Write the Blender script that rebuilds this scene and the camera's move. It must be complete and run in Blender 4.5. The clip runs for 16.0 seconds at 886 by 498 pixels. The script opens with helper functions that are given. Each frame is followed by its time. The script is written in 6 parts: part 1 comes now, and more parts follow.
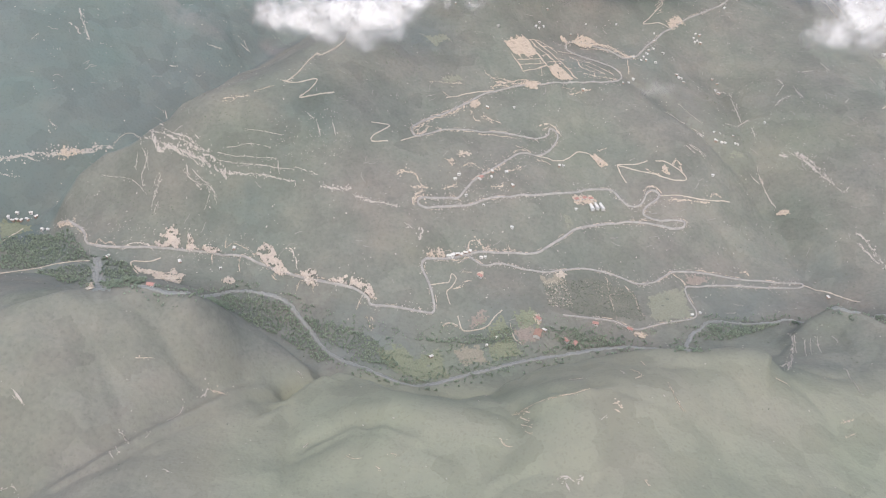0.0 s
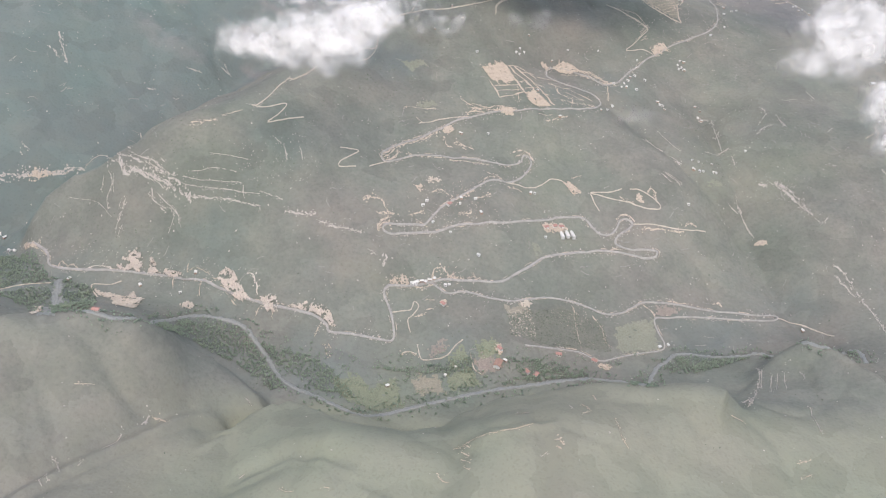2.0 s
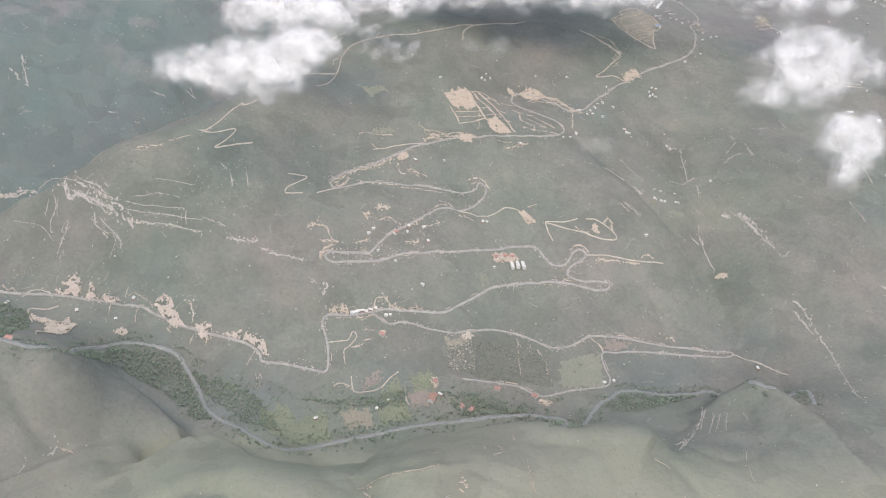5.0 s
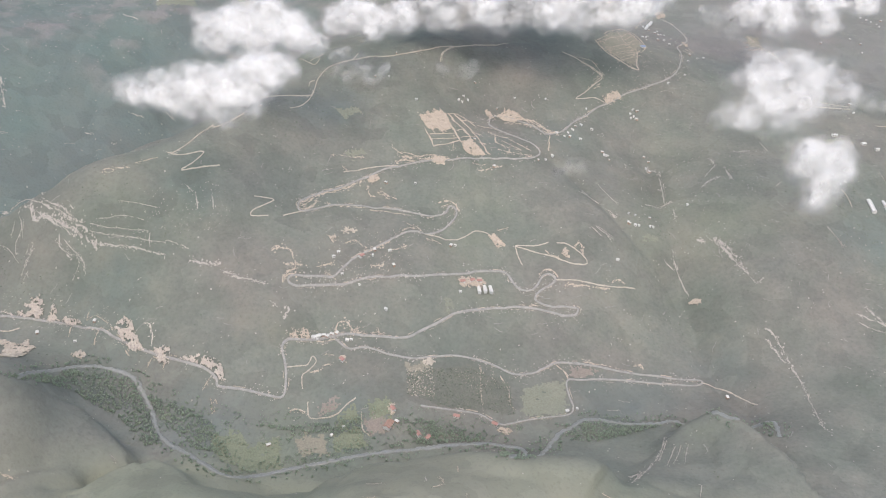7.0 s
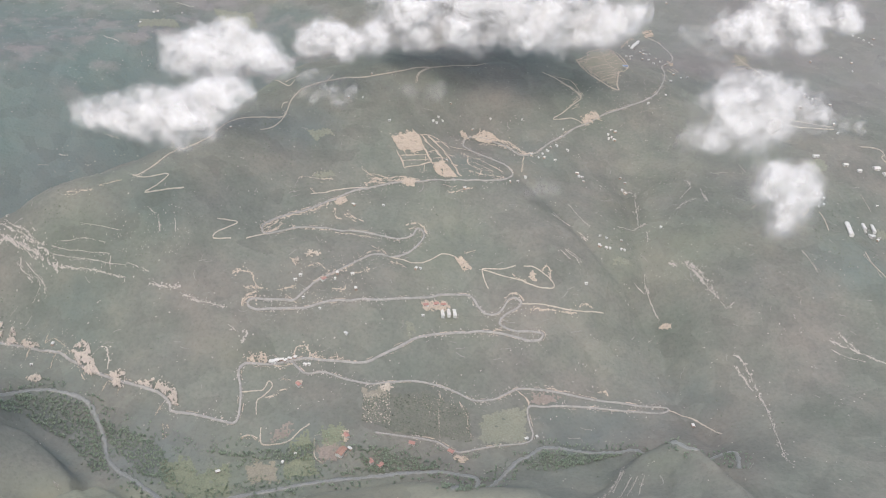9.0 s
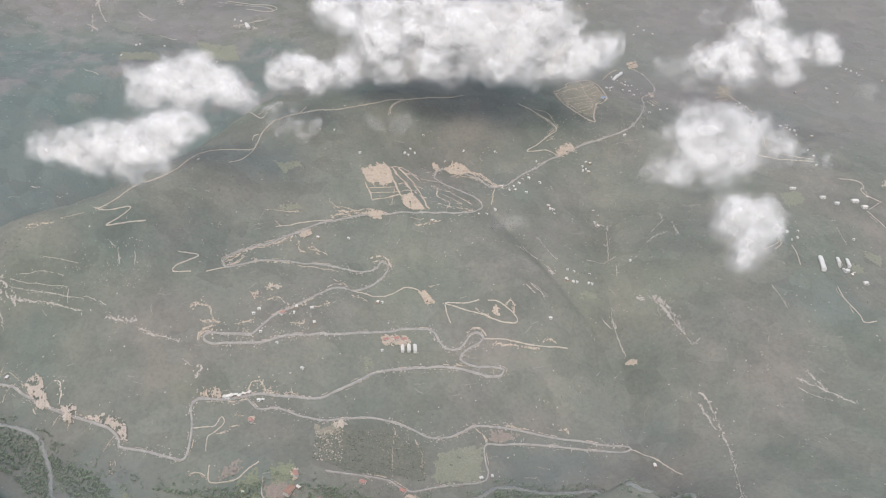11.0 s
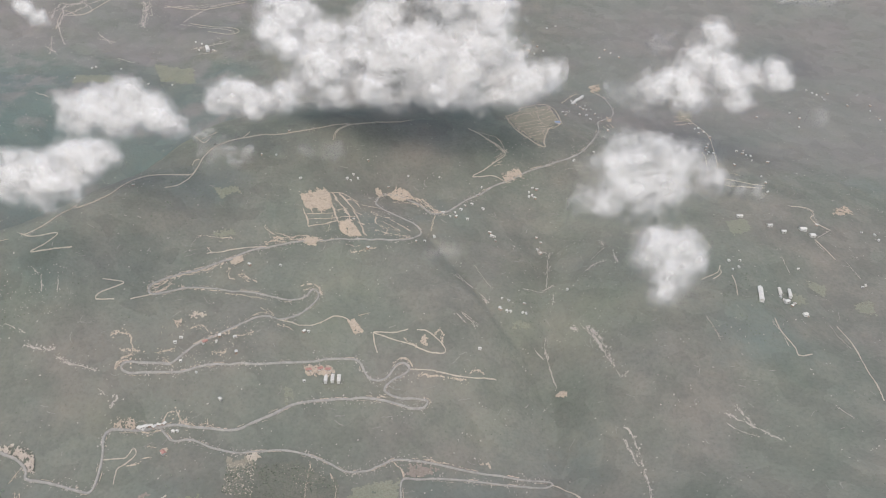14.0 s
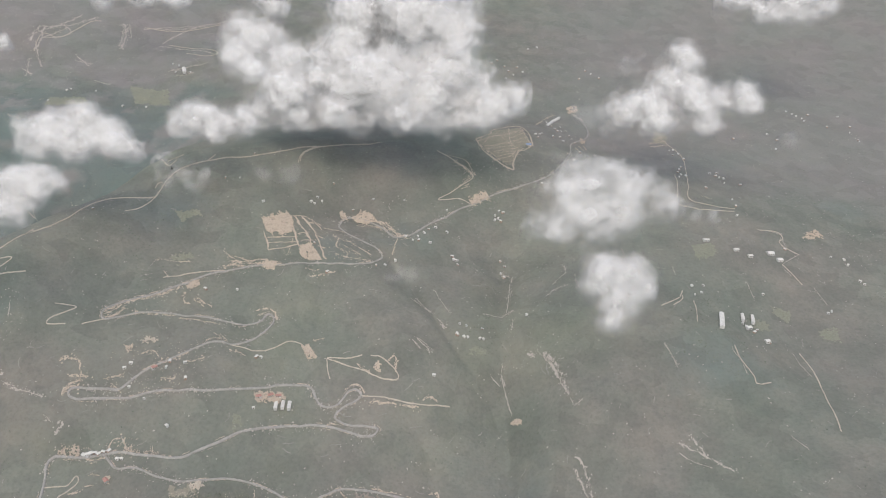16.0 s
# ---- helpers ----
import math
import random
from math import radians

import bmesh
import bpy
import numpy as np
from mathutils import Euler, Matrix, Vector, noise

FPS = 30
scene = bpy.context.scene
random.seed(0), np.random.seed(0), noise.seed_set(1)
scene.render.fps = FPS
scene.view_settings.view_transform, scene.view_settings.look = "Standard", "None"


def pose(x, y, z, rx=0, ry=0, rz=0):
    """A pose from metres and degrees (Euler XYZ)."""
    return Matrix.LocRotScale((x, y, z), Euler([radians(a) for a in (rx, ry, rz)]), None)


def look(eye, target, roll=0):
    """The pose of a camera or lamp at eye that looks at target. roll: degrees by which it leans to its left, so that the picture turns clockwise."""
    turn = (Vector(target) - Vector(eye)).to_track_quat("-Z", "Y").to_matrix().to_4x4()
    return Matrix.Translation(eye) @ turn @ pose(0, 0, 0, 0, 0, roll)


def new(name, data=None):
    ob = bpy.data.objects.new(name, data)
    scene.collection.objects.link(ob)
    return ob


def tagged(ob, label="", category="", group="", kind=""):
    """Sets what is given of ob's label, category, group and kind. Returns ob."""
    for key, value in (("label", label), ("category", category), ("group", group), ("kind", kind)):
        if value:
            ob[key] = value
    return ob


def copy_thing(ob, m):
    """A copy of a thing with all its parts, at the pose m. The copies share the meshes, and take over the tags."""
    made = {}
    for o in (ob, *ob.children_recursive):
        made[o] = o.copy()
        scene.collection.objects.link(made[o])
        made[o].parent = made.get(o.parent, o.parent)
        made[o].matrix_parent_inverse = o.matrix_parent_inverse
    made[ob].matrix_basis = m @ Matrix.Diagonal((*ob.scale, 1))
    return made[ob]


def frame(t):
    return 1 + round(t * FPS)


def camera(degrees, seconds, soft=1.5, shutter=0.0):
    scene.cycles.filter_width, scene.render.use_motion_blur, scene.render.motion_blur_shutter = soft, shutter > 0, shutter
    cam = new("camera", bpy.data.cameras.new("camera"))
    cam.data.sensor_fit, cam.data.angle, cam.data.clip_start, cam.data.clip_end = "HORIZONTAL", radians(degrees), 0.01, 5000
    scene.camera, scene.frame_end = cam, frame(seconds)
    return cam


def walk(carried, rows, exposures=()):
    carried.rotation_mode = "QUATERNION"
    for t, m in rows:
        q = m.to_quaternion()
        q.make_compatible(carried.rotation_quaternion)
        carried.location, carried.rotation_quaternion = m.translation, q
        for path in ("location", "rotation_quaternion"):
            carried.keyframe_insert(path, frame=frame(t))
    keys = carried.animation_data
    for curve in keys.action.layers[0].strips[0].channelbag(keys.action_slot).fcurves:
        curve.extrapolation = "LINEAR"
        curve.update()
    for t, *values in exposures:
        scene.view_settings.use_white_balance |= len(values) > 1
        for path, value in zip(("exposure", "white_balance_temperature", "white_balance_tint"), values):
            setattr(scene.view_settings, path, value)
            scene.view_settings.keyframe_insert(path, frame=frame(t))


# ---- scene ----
cam = camera(58.5, 16.0, soft=1.1)
METRES, EYE, TILT, LEAN, TURN = 600.0, 640.0, -36.0, -6.6, 0.0
ROWS = [
    (0.0, 0.0, 0.0, 0.0, 0.0, 0.0, -0.0),
    (0.5, 0.0293, 0.0038, 0.0037, 0.55, 0.56, -0.33),
    (1.0, 0.0586, 0.01, 0.0068, 0.85, 0.97, -0.51),
    (1.5, 0.0882, 0.0151, 0.0109, 1.01, 1.19, -0.65),
    (2.0, 0.1179, 0.0188, 0.0158, 1.34, 1.46, -0.82),
    (2.5, 0.1476, 0.0252, 0.0203, 1.67, 1.68, -0.97),
    (3.0, 0.1772, 0.0303, 0.0243, 1.98, 1.89, -1.12),
    (5.5, 0.3247, 0.0596, 0.0509, 3.52, 3.01, -1.87),
    (6.0, 0.3538, 0.0656, 0.0565, 3.88, 3.31, -1.99),
    (6.5, 0.3842, 0.0718, 0.0641, 4.21, 3.53, -2.09),
    (7.0, 0.4145, 0.0773, 0.0687, 4.57, 3.83, -2.17),
    (7.5, 0.4445, 0.0842, 0.0741, 4.8, 4.01, -2.26),
    (8.0, 0.4752, 0.0923, 0.0806, 5.03, 4.14, -2.34),
    (8.5, 0.5057, 0.0987, 0.0874, 5.45, 4.41, -2.4),
    (9.0, 0.5359, 0.106, 0.0934, 5.91, 4.87, -2.44),
    (11.5, 0.686, 0.1429, 0.1217, 7.17, 7.06, -2.77),
    (12.0, 0.716, 0.1495, 0.1292, 7.25, 7.19, -2.85),
    (12.5, 0.746, 0.158, 0.1355, 7.34, 7.35, -2.92),
    (13.0, 0.7758, 0.1653, 0.1431, 7.43, 7.48, -2.98),
    (13.5, 0.8065, 0.1728, 0.1495, 7.57, 7.68, -3.03),
    (14.0, 0.8364, 0.18, 0.1564, 7.74, 7.91, -3.11),
    (14.5, 0.8664, 0.1887, 0.1628, 7.89, 8.17, -3.18),
    (15.0, 0.8969, 0.1956, 0.1698, 8.02, 8.41, -3.26),
    (15.5, 0.9278, 0.2038, 0.1775, 8.24, 8.71, -3.33),
    (16.0, 0.9583, 0.2101, 0.186, 8.46, 9.03, -3.35),
]
walk(cam, [(t, pose(0, 0, EYE, TILT, LEAN, TURN) @ pose(METRES * x, METRES * y, METRES * z, 90 + pitch, roll, yaw)) for t, x, y, z, yaw, pitch, roll in ROWS],
     exposures=[(0.0, 0.94, 6500, 13), (3.0, 0.91, 6500, 12.5), (7.0, 0.84, 6510, 11.5), (12.5, 0.66, 6580, 10.5), (16.0, 0.5, 6620, 9.5)])  # EXPOSURE follows the aircraft's climb

# ---------------------------------------------------------------- light
world = bpy.data.worlds.new("sky")
scene.world = world
world.use_nodes = True
wn = world.node_tree.nodes
sky = wn.new("ShaderNodeTexSky")
sky.sky_type = "NISHITA"
sky.sun_disc = False
SUN_UP, SUN_ROUND = radians(64), radians(186)
sky.sun_elevation, sky.sun_rotation = SUN_UP, SUN_ROUND
sky.air_density, sky.dust_density = 1.5, 4.0
wn["Background"].inputs["Strength"].default_value = 0.15
world.node_tree.links.new(sky.outputs[0], wn["Background"].inputs["Color"])
sun = new("sun", bpy.data.lights.new("sun", "SUN"))
sun.data.energy, sun.data.angle, sun.data.color = 0.46, radians(130), (1.0, 0.988, 0.99)
sun.matrix_world = look((0, 0, 900), Vector((0, 0, 900)) - Vector((math.sin(SUN_ROUND) * math.cos(SUN_UP), math.cos(SUN_ROUND) * math.cos(SUN_UP), math.sin(SUN_UP))))


# ---------------------------------------------------------------- materials
def mat(name, colours, scale=0.05, rough=0.95, bump=0.0, bump_scale=1.0, fine=None, island=0.0, spec=0.2, grainy=0.18):
    """A rough surface whose colour wanders between the given ones at two scales, sized in metres."""
    m = bpy.data.materials.new(name)
    m.use_nodes = True
    n, l = m.node_tree.nodes, m.node_tree.links
    b = n["Principled BSDF"]
    b.inputs["Roughness"].default_value = rough
    b.inputs["Specular IOR Level"].default_value = spec
    co = n.new("ShaderNodeNewGeometry")
    big = n.new("ShaderNodeTexNoise")
    big.inputs["Scale"].default_value, big.inputs["Detail"].default_value, big.inputs["Roughness"].default_value = scale, 6, 0.65
    l.new(co.outputs["Position"], big.inputs["Vector"])
    ramp = n.new("ShaderNodeValToRGB")
    while len(ramp.color_ramp.elements) < len(colours):
        ramp.color_ramp.elements.new(0.5)
    for i, c in enumerate(colours):
        ramp.color_ramp.elements[i].position = 0.3 + 0.4 * i / max(1, len(colours) - 1)
        ramp.color_ramp.elements[i].color = (*c, 1)
    l.new(big.outputs["Fac"], ramp.inputs["Fac"])
    out = ramp.outputs["Color"]
    small = n.new("ShaderNodeTexNoise")
    small.inputs["Scale"].default_value, small.inputs["Detail"].default_value = fine or scale * 14, 5
    l.new(co.outputs["Position"], small.inputs["Vector"])
    shift = n.new("ShaderNodeMapRange")
    shift.inputs["From Min"].default_value, shift.inputs["From Max"].default_value = 0.25, 0.75
    shift.inputs["To Min"].default_value, shift.inputs["To Max"].default_value = 1 - grainy, 1 + grainy
    l.new(small.outputs["Fac"], shift.inputs["Value"])
    grain = n.new("ShaderNodeMix")
    grain.data_type, grain.blend_type = "RGBA", "MULTIPLY"
    grain.inputs["Factor"].default_value = 1.0
    l.new(out, grain.inputs["A"])
    l.new(shift.outputs["Result"], grain.inputs["B"])
    out = grain.outputs["Result"]
    if island:
        r = n.new("ShaderNodeMapRange")
        r.inputs["To Min"].default_value, r.inputs["To Max"].default_value = 1 - island, 1 + island
        l.new(co.outputs["Random Per Island"], r.inputs["Value"])
        mx = n.new("ShaderNodeMix")
        mx.data_type, mx.blend_type = "RGBA", "MULTIPLY"
        mx.inputs["Factor"].default_value = 1.0
        l.new(out, mx.inputs["A"])
        l.new(r.outputs["Result"], mx.inputs["B"])
        out = mx.outputs["Result"]
    l.new(out, b.inputs["Base Color"])
    if bump:
        bn, bt = n.new("ShaderNodeBump"), n.new("ShaderNodeTexNoise")
        bt.inputs["Scale"].default_value, bt.inputs["Detail"].default_value = bump_scale, 8
        l.new(co.outputs["Position"], bt.inputs["Vector"])
        bn.inputs["Strength"].default_value, bn.inputs["Distance"].default_value = bump, 2.0
        l.new(bt.outputs["Fac"], bn.inputs["Height"])
        l.new(bn.outputs["Normal"], b.inputs["Normal"])
    return m


ASPHALT = mat("grey_road", [(0.228, 0.219, 0.203), (0.29, 0.278, 0.255), (0.355, 0.335, 0.302)], 0.12, fine=0.8)
DIRT = mat("pale_dirt", [(0.345, 0.307, 0.256), (0.465, 0.408, 0.333)], 0.06, bump=0.4, fine=0.7)
EARTH = mat("tan_earth", [(0.26, 0.228, 0.19), (0.44, 0.37, 0.295), (0.33, 0.288, 0.236)], 0.14, bump=0.8, bump_scale=0.6, fine=0.9)
ROCK = mat("pale_rock", [(0.19, 0.182, 0.168), (0.40, 0.365, 0.32), (0.27, 0.25, 0.225)], 0.22, bump=0.8, bump_scale=0.5, fine=1.3)
WATER = mat("silty_river", [(0.175, 0.182, 0.168), (0.215, 0.217, 0.2)], 0.03, rough=0.35, spec=0.3)
GREEN = mat("meadow", [(0.165, 0.182, 0.125), (0.192, 0.204, 0.142)], 0.06, bump=0.5, fine=0.5)
OLIVE = mat("olive_field", [(0.183, 0.190, 0.146), (0.21, 0.211, 0.163)], 0.05, bump=0.4, fine=0.5)
TAN = mat("stubble_field", [(0.215, 0.204, 0.157), (0.248, 0.228, 0.18)], 0.05, bump=0.4, fine=0.5)
SOIL = mat("ploughed_soil", [(0.210, 0.185, 0.157), (0.245, 0.210, 0.179)], 0.06, bump=0.5, fine=0.5)
ORCHARD = mat("orchard_floor", [(0.118, 0.126, 0.102), (0.158, 0.156, 0.13)], 0.08, bump=0.5, fine=0.5)
LEAVES = mat("tree_leaves", [(0.178, 0.222, 0.165), (0.22, 0.26, 0.192)], 0.05, bump=0.6, bump_scale=1.2, island=0.2, fine=0.9)
SHRUBS = mat("shrub_leaves", [(0.112, 0.128, 0.097), (0.142, 0.155, 0.118)], 0.03, bump=0.6, bump_scale=1.2, island=0.3, fine=0.9)
CLIFF = mat("pale_cliff", [(0.37, 0.335, 0.295), (0.57, 0.505, 0.435), (0.46, 0.41, 0.355)], 0.3, bump=0.9, bump_scale=0.7, fine=1.6)
PATH = mat("worn_path", [(0.195, 0.19, 0.172), (0.26, 0.245, 0.215)], 0.2, fine=0.9)
STONES = mat("loose_stones", [(0.24, 0.225, 0.20), (0.36, 0.33, 0.29)], 0.2, island=0.3)
PLASTER = mat("white_plaster", [(0.50, 0.48, 0.45), (0.60, 0.59, 0.56)], 0.3, fine=3)
TIN = mat("zinc_roof", [(0.46, 0.45, 0.42), (0.60, 0.58, 0.53)], 0.25, rough=0.75, fine=2.5, spec=0.5)
TILE = mat("red_tile_roof", [(0.30, 0.17, 0.145), (0.38, 0.23, 0.19)], 0.25, fine=2.5)
BROWN_TILE = mat("brown_tile_roof", [(0.25, 0.16, 0.12), (0.31, 0.20, 0.16)], 0.25, fine=2.5)
BRICK = mat("brick_wall", [(0.30, 0.21, 0.16), (0.36, 0.26, 0.20)], 0.3, fine=3)
BLUE = mat("blue_sheeting", [(0.20, 0.27, 0.40), (0.26, 0.33, 0.45)], 0.25, fine=2.5)
TIMBER = mat("dark_timber", [(0.10, 0.075, 0.055), (0.15, 0.11, 0.08)], 0.8)
PANE = mat("dark_pane", [(0.05, 0.055, 0.06), (0.07, 0.075, 0.08)], 0.8, rough=0.2, spec=0.5)


def land_material():
    """Thin upland grass; its vertex colours say where it is lush, dry or haze-tinted."""
    m = mat("upland_grass", [(0.125, 0.134, 0.115), (0.152, 0.154, 0.135), (0.184, 0.177, 0.153)], 0.014, bump=0.4, bump_scale=0.25, fine=0.2, grainy=0.09)
    n, l = m.node_tree.nodes, m.node_tree.links
    b = n["Principled BSDF"]
    bare = b.inputs["Base Color"].links[0].from_socket
    cover_haze = n.new("ShaderNodeVertexColor")
    cover_haze.layer_name = "cover_haze"
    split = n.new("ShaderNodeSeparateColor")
    l.new(cover_haze.outputs["Color"], split.inputs["Color"])
    geo = n.new("ShaderNodeNewGeometry")
    spots = n.new("ShaderNodeTexNoise")
    spots.inputs["Scale"].default_value, spots.inputs["Detail"].default_value, spots.inputs["Roughness"].default_value = 0.025, 8, 0.65
    l.new(geo.outputs["Position"], spots.inputs["Vector"])
    last = bare
    # the red channel's green is blued: distance haze put into the ground colour
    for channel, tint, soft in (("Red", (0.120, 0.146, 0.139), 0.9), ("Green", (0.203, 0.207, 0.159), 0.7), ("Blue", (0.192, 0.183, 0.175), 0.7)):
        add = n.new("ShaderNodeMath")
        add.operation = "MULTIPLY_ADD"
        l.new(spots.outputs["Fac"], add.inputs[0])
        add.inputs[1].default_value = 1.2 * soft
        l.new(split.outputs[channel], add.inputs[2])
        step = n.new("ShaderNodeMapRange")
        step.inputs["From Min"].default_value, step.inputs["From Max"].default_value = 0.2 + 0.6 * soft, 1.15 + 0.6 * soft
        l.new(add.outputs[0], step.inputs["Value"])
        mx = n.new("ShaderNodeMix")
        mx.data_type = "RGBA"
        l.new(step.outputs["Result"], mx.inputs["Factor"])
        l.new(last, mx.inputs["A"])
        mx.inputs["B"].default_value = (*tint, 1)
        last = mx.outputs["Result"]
    bent = n.new("ShaderNodeVectorMath")
    bent.operation = "MULTIPLY_ADD"
    l.new(spots.outputs["Color"], bent.inputs[0])
    bent.inputs[1].default_value = (30, 30, 0)
    l.new(geo.outputs["Position"], bent.inputs[2])
    plots = n.new("ShaderNodeTexVoronoi")
    plots.inputs["Scale"].default_value = 0.035
    l.new(bent.outputs[0], plots.inputs["Vector"])
    tone = n.new("ShaderNodeSeparateColor")
    l.new(plots.outputs["Color"], tone.inputs["Color"])
    tones = n.new("ShaderNodeMapRange")
    tones.inputs["To Min"].default_value, tones.inputs["To Max"].default_value = 0.93, 1.07
    l.new(tone.outputs["Red"], tones.inputs["Value"])
    pm = n.new("ShaderNodeMix")
    pm.data_type, pm.blend_type = "RGBA", "MULTIPLY"
    pm.inputs["Factor"].default_value = 1.0
    l.new(last, pm.inputs["A"])
    l.new(tones.outputs["Result"], pm.inputs["B"])
    last = pm.outputs["Result"]
    drift = n.new("ShaderNodeTexNoise")
    drift.inputs["Scale"].default_value, drift.inputs["Detail"].default_value = 0.0055, 5
    l.new(geo.outputs["Position"], drift.inputs["Vector"])
    hue = n.new("ShaderNodeValToRGB")
    for k, (at, c) in enumerate(((0.36, (0.965, 1.015, 0.965)), (0.64, (1.03, 0.995, 0.985)))):
        hue.color_ramp.elements[k].position, hue.color_ramp.elements[k].color = at, (*c, 1)
    l.new(drift.outputs["Fac"], hue.inputs["Fac"])
    broad = n.new("ShaderNodeMix")
    broad.data_type, broad.blend_type = "RGBA", "MULTIPLY"
    broad.inputs["Factor"].default_value = 1.0
    l.new(last, broad.inputs["A"])
    l.new(hue.outputs["Color"], broad.inputs["B"])
    last = broad.outputs["Result"]
    speck = n.new("ShaderNodeTexVoronoi")
    speck.inputs["Scale"].default_value = 0.22
    l.new(bent.outputs[0], speck.inputs["Vector"])
    dots = n.new("ShaderNodeMapRange")
    dots.inputs["From Min"].default_value, dots.inputs["From Max"].default_value = 0.12, 0.4
    dots.inputs["To Min"].default_value, dots.inputs["To Max"].default_value = 0.9, 1.0
    l.new(speck.outputs["Distance"], dots.inputs["Value"])
    mul = n.new("ShaderNodeMix")
    mul.data_type, mul.blend_type = "RGBA", "MULTIPLY"
    mul.inputs["Factor"].default_value = 1.0
    l.new(last, mul.inputs["A"])
    l.new(dots.outputs["Result"], mul.inputs["B"])
    l.new(mul.outputs["Result"], b.inputs["Base Color"])
    return m


def cloud_material():
    """Lit vapour: light is scattered on and partly let through; thin and torn where the thick attribute is low."""
    m = bpy.data.materials.new("cloud_vapour")
    m.use_nodes = True
    n, l = m.node_tree.nodes, m.node_tree.links
    n.remove(n["Principled BSDF"])
    diff, trans, clear = n.new("ShaderNodeBsdfDiffuse"), n.new("ShaderNodeBsdfTranslucent"), n.new("ShaderNodeBsdfTransparent")
    swell = n.new("ShaderNodeAttribute")
    swell.attribute_name = "swell"
    for s in (diff, trans):
        s.inputs["Color"].default_value = (0.89, 0.89, 0.88, 1)
        l.new(swell.outputs["Vector"], s.inputs["Normal"])
    both, out = n.new("ShaderNodeMixShader"), n.new("ShaderNodeMixShader")
    both.inputs[0].default_value = 0.2
    l.new(diff.outputs[0], both.inputs[1])
    l.new(trans.outputs[0], both.inputs[2])
    at = n.new("ShaderNodeAttribute")
    at.attribute_name = "thick"
    geo, tex = n.new("ShaderNodeNewGeometry"), n.new("ShaderNodeTexNoise")
    tex.inputs["Scale"].default_value, tex.inputs["Detail"].default_value, tex.inputs["Roughness"].default_value = 0.045, 6, 0.58
    l.new(geo.outputs["Position"], tex.inputs["Vector"])
    mr = n.new("ShaderNodeMapRange")
    mr.inputs["From Min"].default_value, mr.inputs["From Max"].default_value = 0.36, 0.64
    mr.inputs["To Min"].default_value, mr.inputs["To Max"].default_value = 0.25, 1.15
    l.new(tex.outputs["Fac"], mr.inputs["Value"])
    solid = n.new("ShaderNodeMapRange")
    solid.inputs["From Min"].default_value, solid.inputs["From Max"].default_value = 0.3, 0.9
    l.new(at.outputs["Fac"], solid.inputs["Value"])
    most = n.new("ShaderNodeMath")
    most.operation = "MAXIMUM"
    l.new(mr.outputs["Result"], most.inputs[0])
    l.new(solid.outputs["Result"], most.inputs[1])
    mu = n.new("ShaderNodeMath")
    mu.operation, mu.use_clamp = "MULTIPLY", True
    l.new(at.outputs["Fac"], mu.inputs[0])
    l.new(most.outputs[0], mu.inputs[1])
    l.new(mu.outputs[0], out.inputs[0])
    l.new(clear.outputs[0], out.inputs[1])
    l.new(both.outputs[0], out.inputs[2])
    l.new(out.outputs[0], n["Material Output"].inputs["Surface"])
    return m


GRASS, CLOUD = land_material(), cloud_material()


# ---------------------------------------------------------------- lie of the land
# hills and hollows: east, north, radius, height
HILLS_NEAR_BANK = (
    (-920, -200, 320, 29), (200, -200, 320, 15.4), (-1400, -100, 200, 41.5), (2000, 0, 200, 34.5),
    (800, 0, 200, 18.3), (0, 100, 200, 39.9), (500, 100, 200, 36.3), (-1240, 280, 320, 69.6),
    (1500, 400, 200, -22.2), (880, 430, 60, 4.8), (-350, 430, 60, -72.9), (-440, 430, 60, -17),
    (340, 430, 60, -8.3), (10, 430, 60, -7.8), (290, 450, 130, 51.3), (745, 450, 130, 22.3),
    (490, 460, 60, -11.2), (10, 490, 60, 2.8), (-380, 490, 60, 38), (-1400, 500, 200, 41.2),
    (2000, 500, 200, 13.2), (-800, 500, 200, 22.2), (-140, 520, 60, -15.1), (70, 520, 60, 11.2),
)
HILLS_NEAR_HILLS = (
    (-230, 550, 60, -19), (10, 550, 60, 32.5), (190, 550, 60, 37.3), (-320, 565, 90, 53.8),
    (-80, 580, 60, -28.7), (-500, 580, 60, 26.5), (-440, 580, 60, -23.8), (1720, 580, 520, 153.2),
    (1070, 580, 130, 16.9), (280, 580, 60, 28.2), (-170, 610, 60, 33.8), (370, 610, 60, 30.7),
    (880, 610, 60, 0.6), (520, 610, 60, 9.4), (70, 610, 60, -42), (430, 610, 60, 20.6),
    (-230, 640, 60, 29.8), (220, 640, 60, -28.6), (-410, 670, 60, 13.9), (130, 670, 60, -17.2),
    (430, 700, 60, -8.5), (895, 700, 90, 10.2), (-50, 700, 90, -42.5), (-140, 700, 60, -41.5),
)
HILLS_RIVER_TERRACE = (
    (-320, 730, 60, -36.4), (310, 730, 60, -19.1), (610, 730, 60, 9.8), (760, 760, 60, -8.3),
    (-20, 760, 60, 3.5), (-440, 760, 60, -9.5), (-200, 790, 60, -20.2), (220, 790, 60, 12),
    (-1400, 800, 200, 74.9), (-900, 800, 200, -20.1), (300, 800, 200, -71.3), (460, 820, 60, -18.6),
    (520, 820, 60, -15.4), (-500, 820, 60, -8.1), (70, 820, 60, -15.3), (895, 835, 90, -16.6),
    (-425, 840, 130, -47.4), (-140, 850, 60, -11), (-260, 850, 60, -22.3), (10, 880, 60, 10),
    (625, 880, 90, -54.3), (820, 880, 60, -13), (2000, 900, 200, 35.3), (-555, 905, 130, -47.6),
)
